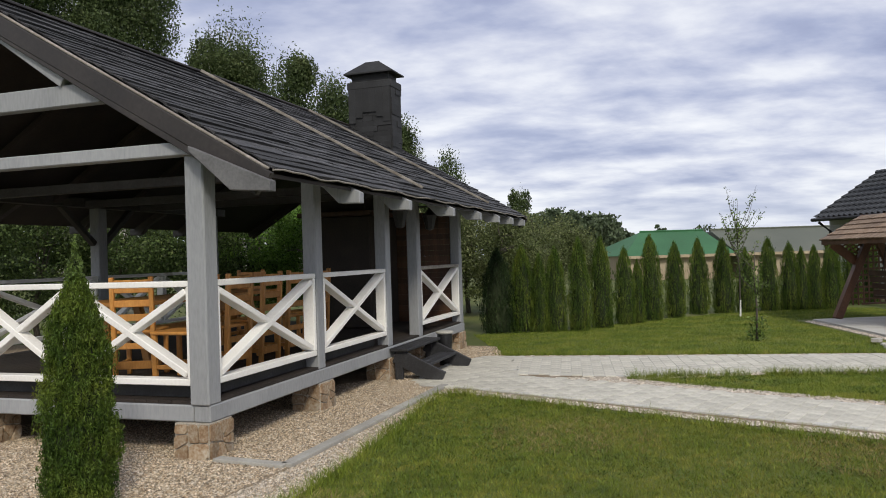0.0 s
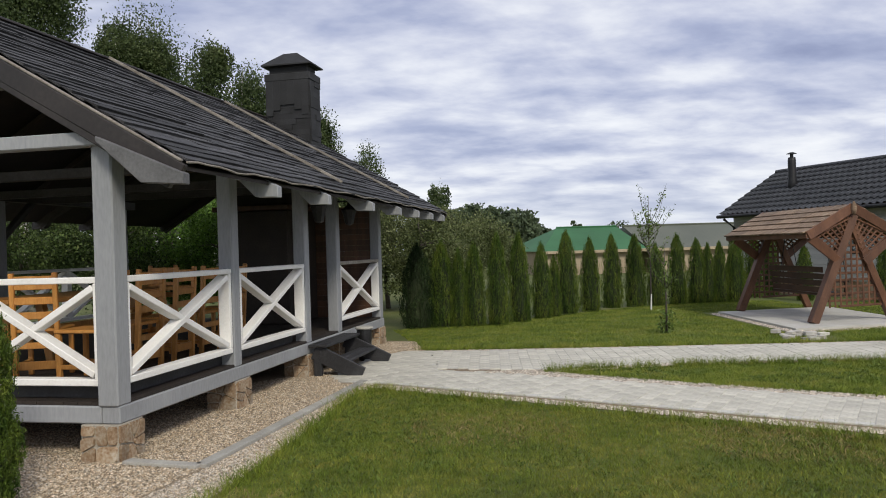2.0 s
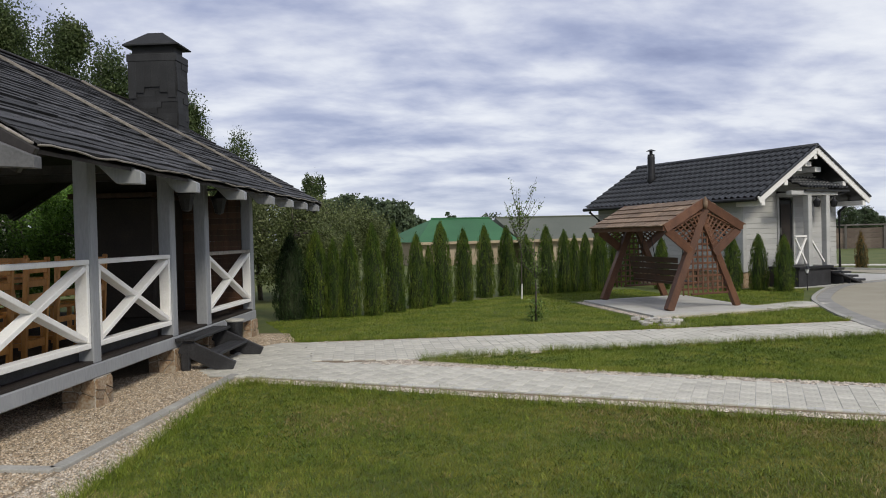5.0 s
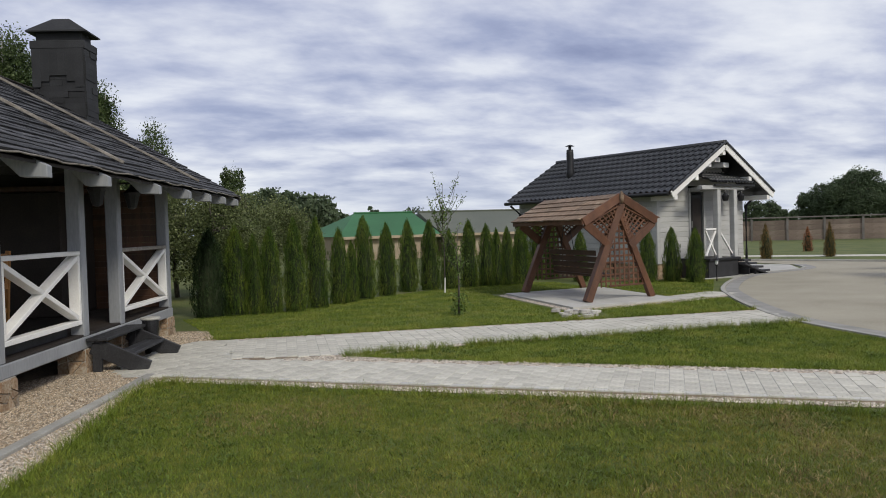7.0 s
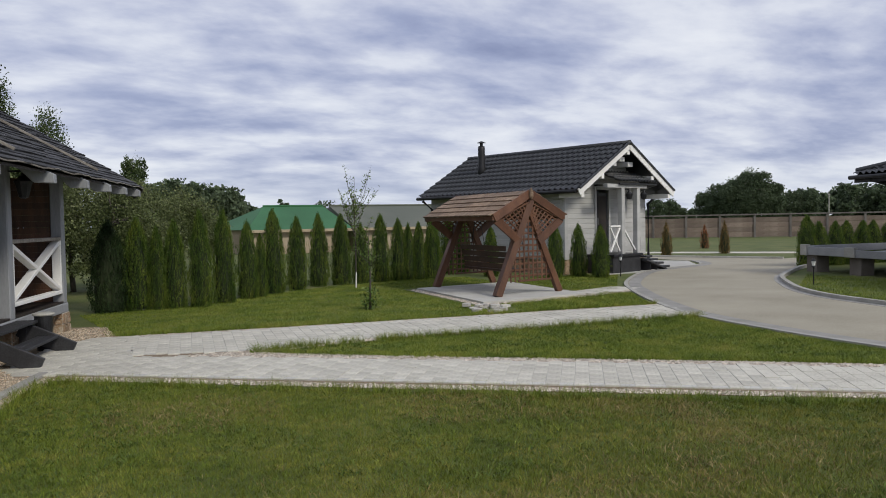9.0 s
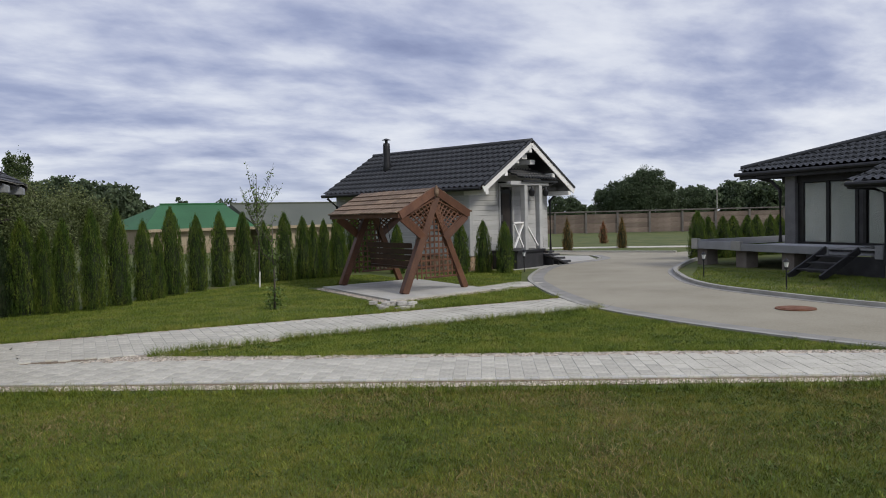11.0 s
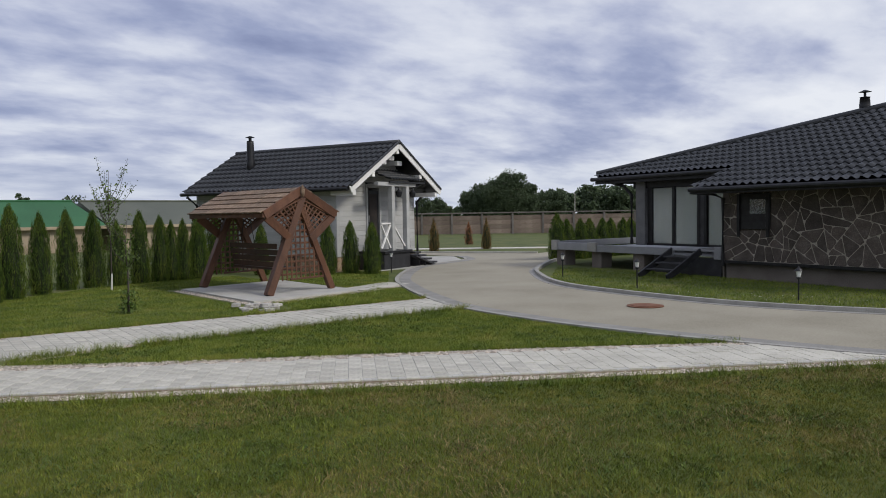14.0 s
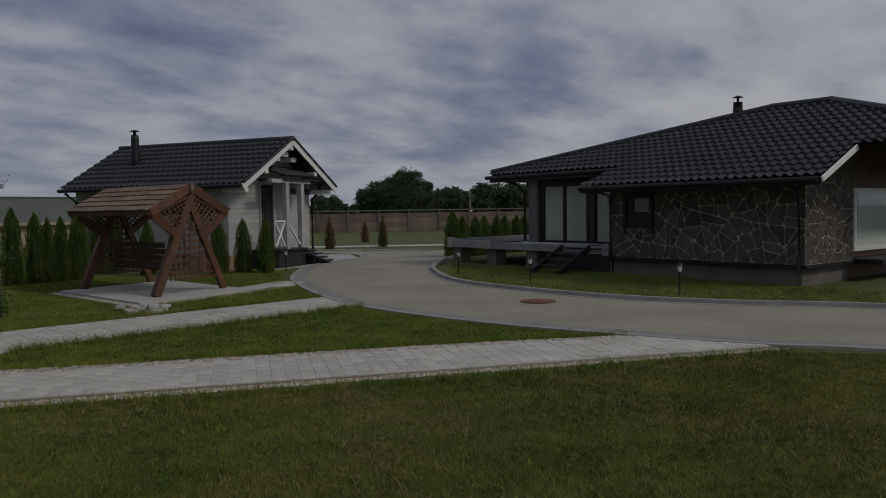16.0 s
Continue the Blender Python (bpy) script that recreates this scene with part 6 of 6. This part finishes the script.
blades("lawn_grass", "mown grass before the cottage", [(10.45, 12.7), (11.2, 12.9), (12.7, 14.6), (14.1, 16.2), (13.6, 16.9), (12.0, 17.0), (10.5, 16.3)], 16000, 0.05, 0.010, 8, mat=M_BLADE_FAR)
blades("lawn_grass", "short mown grass between the two paths", LAWN_WEDGE, 150000, 0.036, 0.005, 2, mat=M_BLADE_FAR)
blades("lawn_grass", "mown grass before the thuja hedge", LAWN_BACK, 140000, 0.034, 0.007, 3, mat=M_BLADE_FAR)
blades("lawn_grass", "mown grass beside the swing slab", LAWN_SMALL, 14000, 0.055, 0.008, 4, mat=M_BLADE_FAR)
blades("lawn_grass", "mown grass between drive and stone house", [(12.5, 3.0), (12.5, 6.0), (12.95, 7.8), (13.6, 9.5), (15.0, 11.2), (18, 13.2), (18.2, 9.0), (16.1, 3.2), (15.2, 0.0), (13.5, 0.0)], 40000, 0.05, 0.010, 5, mat=M_BLADE_FAR)


def clumps(name, label, poly, spots, per, spread, h, w, seed, mat, flat=0.6, cluster=1.0):
    """Clumps of leaves or stalks in the lawn, thicker where a broad noise is high."""
    rng = np.random.default_rng(seed)
    c = scatter(rng, poly, spots * 3)
    c = c[np.argsort(-(value_noise(c * 0.9, seed) * cluster + rng.random(len(c))))][:spots]
    n = spots * per
    p = c.repeat(per, 0) + rng.normal(size=(n, 2)) * (spread * (0.5 + rng.random(spots))).repeat(per)[:, None]
    hh = h * (0.4 + 0.9 * rng.random(n))
    l = rng.normal(size=(n, 2)) * flat
    a = rng.random(n) * 6.28
    s = np.stack([np.cos(a), np.sin(a), np.zeros(n)], 1) * w / 2
    base = np.concatenate([p, np.full((n, 1), 0.004)], 1)
    mid = base + np.concatenate([l * hh[:, None] * 0.5, hh[:, None] * 0.75], 1)
    tip = base + np.concatenate([l * hh[:, None] * 1.2, hh[:, None]], 1)
    V = np.stack([base, mid + s, tip, mid - s], 1).reshape(-1, 3)
    ob = new(name, raw_mesh(name, V, np.arange(n * 4).reshape(n, 4), mat))
    return tagged(ob, label, "grass", kind="stuff")


clumps("clover_patch", "low broad-leaved clover clumps in the lawn", LAWN_FRONT, 1000, 14, 0.04, 0.028, 0.009, 61, M_CLOVER, 0.9)
clumps("coarse_grass", "taller bright grass tufts standing in the lawn", LAWN_FRONT, 900, 12, 0.025, 0.048, 0.004, 62, M_BLADE_FAR, 0.5, 0.6)
clumps("dry_grass", "dry straw-coloured stalks in the lawn", LAWN_FRONT, 1300, 14, 0.06, 0.040, 0.004, 63, M_STRAW, 0.9, 1.6)
clumps("clover_patch", "low broad-leaved clover clumps between the paths", LAWN_WEDGE, 250, 14, 0.04, 0.038, 0.012, 64, M_CLOVER, 0.8)


def tufts(name, label, line, n, h, seed, spread=0.05):
    rng = np.random.default_rng(seed)
    pts = np.array(smooth_line(line, 0.1))
    c = pts[rng.integers(0, len(pts), n)] + rng.normal(size=(n, 2)) * spread
    k = 7
    c = c.repeat(k, 0) + rng.normal(size=(n * k, 2)) * 0.018
    m = n * k
    hh = h * (0.5 + rng.random(m))
    l = rng.normal(size=(m, 2)) * 0.55
    base = np.concatenate([c, np.zeros((m, 1))], 1)
    a = rng.random(m) * 6.28
    s = np.stack([np.cos(a), np.sin(a), np.zeros(m)], 1) * 0.003
    tip = base + np.concatenate([l * hh[:, None], hh[:, None]], 1)
    V = np.stack([base - s, base + s, tip], 1).reshape(-1, 3)
    ob = new(name, raw_mesh(name, V, np.arange(m * 3).reshape(m, 3), M_BLADE_FAR))
    return tagged(ob, label, "grass", kind="stuff")


tufts("edge_grass", "long uncut grass fringe along the path", [(-1.3, 4.4), (-0.9, 5.4), (-0.45, 7.0), (-0.17, 8.22), (0.10, 8.68), (0.82, 8.11), (2.72, 6.58), (5.52, 4.32), (8.78, 1.85)], 1500, 0.085, 11)
tufts("edge_grass", "long uncut grass fringe along the middle lawn", [(2.35, 9.38), (4.0, 9.34), (9.2, 8.66)], 800, 0.10, 12)
tufts("edge_grass", "long uncut grass fringe along the middle lawn", [(2.35, 9.36), (3.6, 8.2), (6.9, 5.6), (8.85, 3.9)], 700, 0.07, 13)
tufts("edge_grass", "long uncut grass fringe along the upper path", [(0.95, 11.95), (4.95, 11.16), (7.2, 10.85), (9.86, 10.4)], 700, 0.09, 14)


def pebbles(name, label, poly, count, size, seed, mat=None):
    rng = np.random.default_rng(seed)
    p = scatter(rng, poly, count)
    o = np.array([[1, 0, 0], [0, 1, 0], [-1, 0, 0], [0, -1, 0], [0, 0, 0.7]], float)
    sc = size * (0.5 + 0.8 * rng.random((count, 1, 1))) * (0.7 + 0.6 * rng.random((count, 5, 1)))
    a = rng.random(count) * 6.28
    ca, sa = np.cos(a)[:, None], np.sin(a)[:, None]
    q = o[None] * sc
    V = np.stack([q[..., 0] * ca - q[..., 1] * sa + p[:, :1], q[..., 0] * sa + q[..., 1] * ca + p[:, 1:], q[..., 2] + 0.008], -1).reshape(-1, 3)
    F = (np.arange(count)[:, None, None] * 5 + np.array([[0, 1, 4], [1, 2, 4], [2, 3, 4], [3, 0, 4]])[None]).reshape(-1, 3)
    ob = new(name, raw_mesh(name, V, F, mat or M_PEBBLE))
    return tagged(ob, label, "gravel", kind="stuff")


pebbles("loose_gravel", "tan pebbles round the gazebo piers", [(-4.2, 4.3), (-1.95, 4.2), (-1.25, 5.85), (0.0, 9.2), (-0.3, 9.3), (-0.4, 10.5), (-2.0, 9.0), (-4.6, 7.6)], 120000, 0.0125, 21)
pebbles("loose_gravel", "pale mixed pebbles between kerb and lawn", [(-1.95, 4.2), (-1.36, 4.1), (-0.95, 5.4), (-0.5, 7.0), (-0.22, 8.3), (0.1, 8.86), (0.02, 9.1), (-1.18, 5.85)], 15000, 0.016, 26, M_CHIP)
pebbles("loose_gravel", "tan pebbles mixed into the pale strip beside the lawn", [(-1.95, 4.2), (-1.36, 4.1), (-0.95, 5.4), (-0.5, 7.0), (-0.22, 8.3), (0.1, 8.86), (0.02, 9.1), (-1.18, 5.85)], 15000, 0.016, 28)
pebbles("loose_gravel", "tan pebbles beyond the gazebo steps", [(0.25, 11.5), (0.95, 11.8), (0.9, 13.1), (-0.2, 13.4), (-0.4, 11.4)], 6000, 0.016, 27)
pebbles("loose_gravel", "pale pebbles along the path edge", [(0.12, 8.85), (2.83, 6.68), (8.93, 1.93), (8.93, 2.07), (2.87, 6.84), (0.2, 9.0)], 6500, 0.018, 22, M_CHIP)
pebbles("loose_gravel", "pale pebbles between the two paths", [(0.9, 9.72), (2.2, 9.03), (3.5, 7.98), (6.75, 5.42), (8.95, 3.56), (9.0, 3.72), (6.87, 5.58), (3.62, 8.2), (2.36, 9.34), (4.0, 9.4), (4.0, 9.54), (2.2, 9.54)], 11000, 0.019, 23, M_CHIP)
pebbles("loose_gravel", "pale pebbles along the upper path", [(0.8, 11.68), (4.92, 10.92), (9.88, 10.14), (9.92, 10.3), (4.95, 11.08), (0.8, 11.85)], 7000, 0.018, 24, M_CHIP)
pebbles("loose_gravel", "pale pebbles round the swing slab", [(7.2, 12.0), (10.1, 12.2), (11.5, 12.6), (11.6, 12.8), (9.95, 12.44), (7.38, 12.24), (7.72, 15.8), (7.55, 15.8)], 2600, 0.022, 25, M_CHIP)
# white clover heads in the lawn by the drive
rngF = np.random.default_rng(5)
cl = scatter(rngF, [(12.6, 3.0), (12.6, 6.5), (13.4, 8.4), (14.3, 8.4), (13.8, 3.0)], 28)
Vc = np.concatenate([cl, 0.055 + 0.02 * rngF.random((28, 1))], 1)
oc = np.array([[1, 0, 0], [0, 1, 0], [-1, 0, 0], [0, -1, 0], [0, 0, 1], [0, 0, -1]]) * 0.008
Vo = (Vc[:, None] + oc[None]).reshape(-1, 3)
Fo = (np.arange(28)[:, None, None] * 6 + np.array([[0, 1, 4], [1, 2, 4], [2, 3, 4], [3, 0, 4], [1, 0, 5], [2, 1, 5], [3, 2, 5], [0, 3, 5]])[None]).reshape(-1, 3)
tagged(new("clover_flowers", raw_mesh("clover_flowers", Vo, Fo, M_WHITEWASH)), "tiny white clover heads in the grass", "flowers", kind="stuff")
stones_small = root("edging_stones", pose(7.0, 11.55, 0.0), "little heap of flat pale stones at the slab corner", "stones")
for k in range(16):
    sx, sy, sr = rt.uniform(-0.32, 0.34), rt.uniform(-0.42, 0.45), rt.uniform(0.07, 0.14)
    sz = 0.0 if k < 10 else 0.042
    rim = [(sx + sr * rt.uniform(0.75, 1.2) * math.cos(q * 0.9), sy + 0.8 * sr * rt.uniform(0.75, 1.2) * math.sin(q * 0.9)) for q in range(7)]
    part("stone", prism(rim, sz, sz + rt.uniform(0.035, 0.05)), M_STONE_PALE, stones_small)


# ---- paving blocks ----
def paver_mesh(w, d):
    bm = box(-w / 2, w / 2, -d / 2, d / 2, 0, 0.026, 0.004)
    me = bpy.data.meshes.new("paver")
    bm.to_mesh(me)
    bm.free()
    me.materials.append(M_PAVER)
    return me


def pave(name, label, poly, ang, bw, bd, limit):
    r = root(name, pose(0, 0, 0), label, "path", kind="structure")
    base = part("bed", prism(poly, -0.05, 0.0215), M_APRON, r)
    me = paver_mesh(bw - 0.005, bd - 0.005)
    c, s = math.cos(radians(ang)), math.sin(radians(ang))
    loc = [(x * c + y * s, -x * s + y * c) for x, y in poly]
    u0, u1 = min(p[0] for p in loc), max(p[0] for p in loc)
    v0, v1 = min(p[1] for p in loc), max(p[1] for p in loc)
    spots = []
    for i in range(int((u1 - u0) / bw) + 1):
        for j in range(-1, int((v1 - v0) / bd) + 1):
            spots.append((u0 + (i + 0.5) * bw, v0 + (j + 0.5 + 0.5 * (i % 2)) * bd))
    q = np.array(spots)
    keep = inside(q[:, 0], q[:, 1], loc)
    q = q[keep]
    rd = random.Random(3)
    order = np.argsort(q[:, 0] * c - q[:, 1] * s + (q[:, 0] * s + q[:, 1] * c) * 0.2)
    rest = bmesh.new()
    for n, k in enumerate(order):
        u, v = q[k]
        x, y = u * c - v * s, u * s + v * c
        m = pose(x, y, rd.uniform(-0.002, 0.003), rd.uniform(-0.4, 0.4), rd.uniform(-0.4, 0.4), ang + rd.uniform(-0.5, 0.5))
        if n < limit:
            shared("paver", me, r, m)
        else:
            vs = add_box(rest, -bw / 2 + 0.004, bw / 2 - 0.004, -bd / 2 + 0.004, bd / 2 - 0.004, 0, 0.026)
            for w in vs:
                w.co = m @ w.co
    if rest.verts:
        tagged(part("pavers", rest, M_PAVER, r), kind="stuff")
    else:
        rest.free()


pave("paved_path", "light grey block-paved path crossing the lawn", LOW_PATH, -38.4, 0.14, 0.2, 290)
pave("apron", "worn light grey block paving before the gazebo steps", APRON_POLY, 71.9, 0.14, 0.2, 290)
pave("swing_path", "light grey block-paved path towards the drive", UP_PATH, -9.5, 0.14, 0.2, 290)

# panes let daylight in
for ob in bpy.data.objects:
    if ob.name.split(".")[0] in ("pane", "door_pane"):
        ob.visible_shadow = False
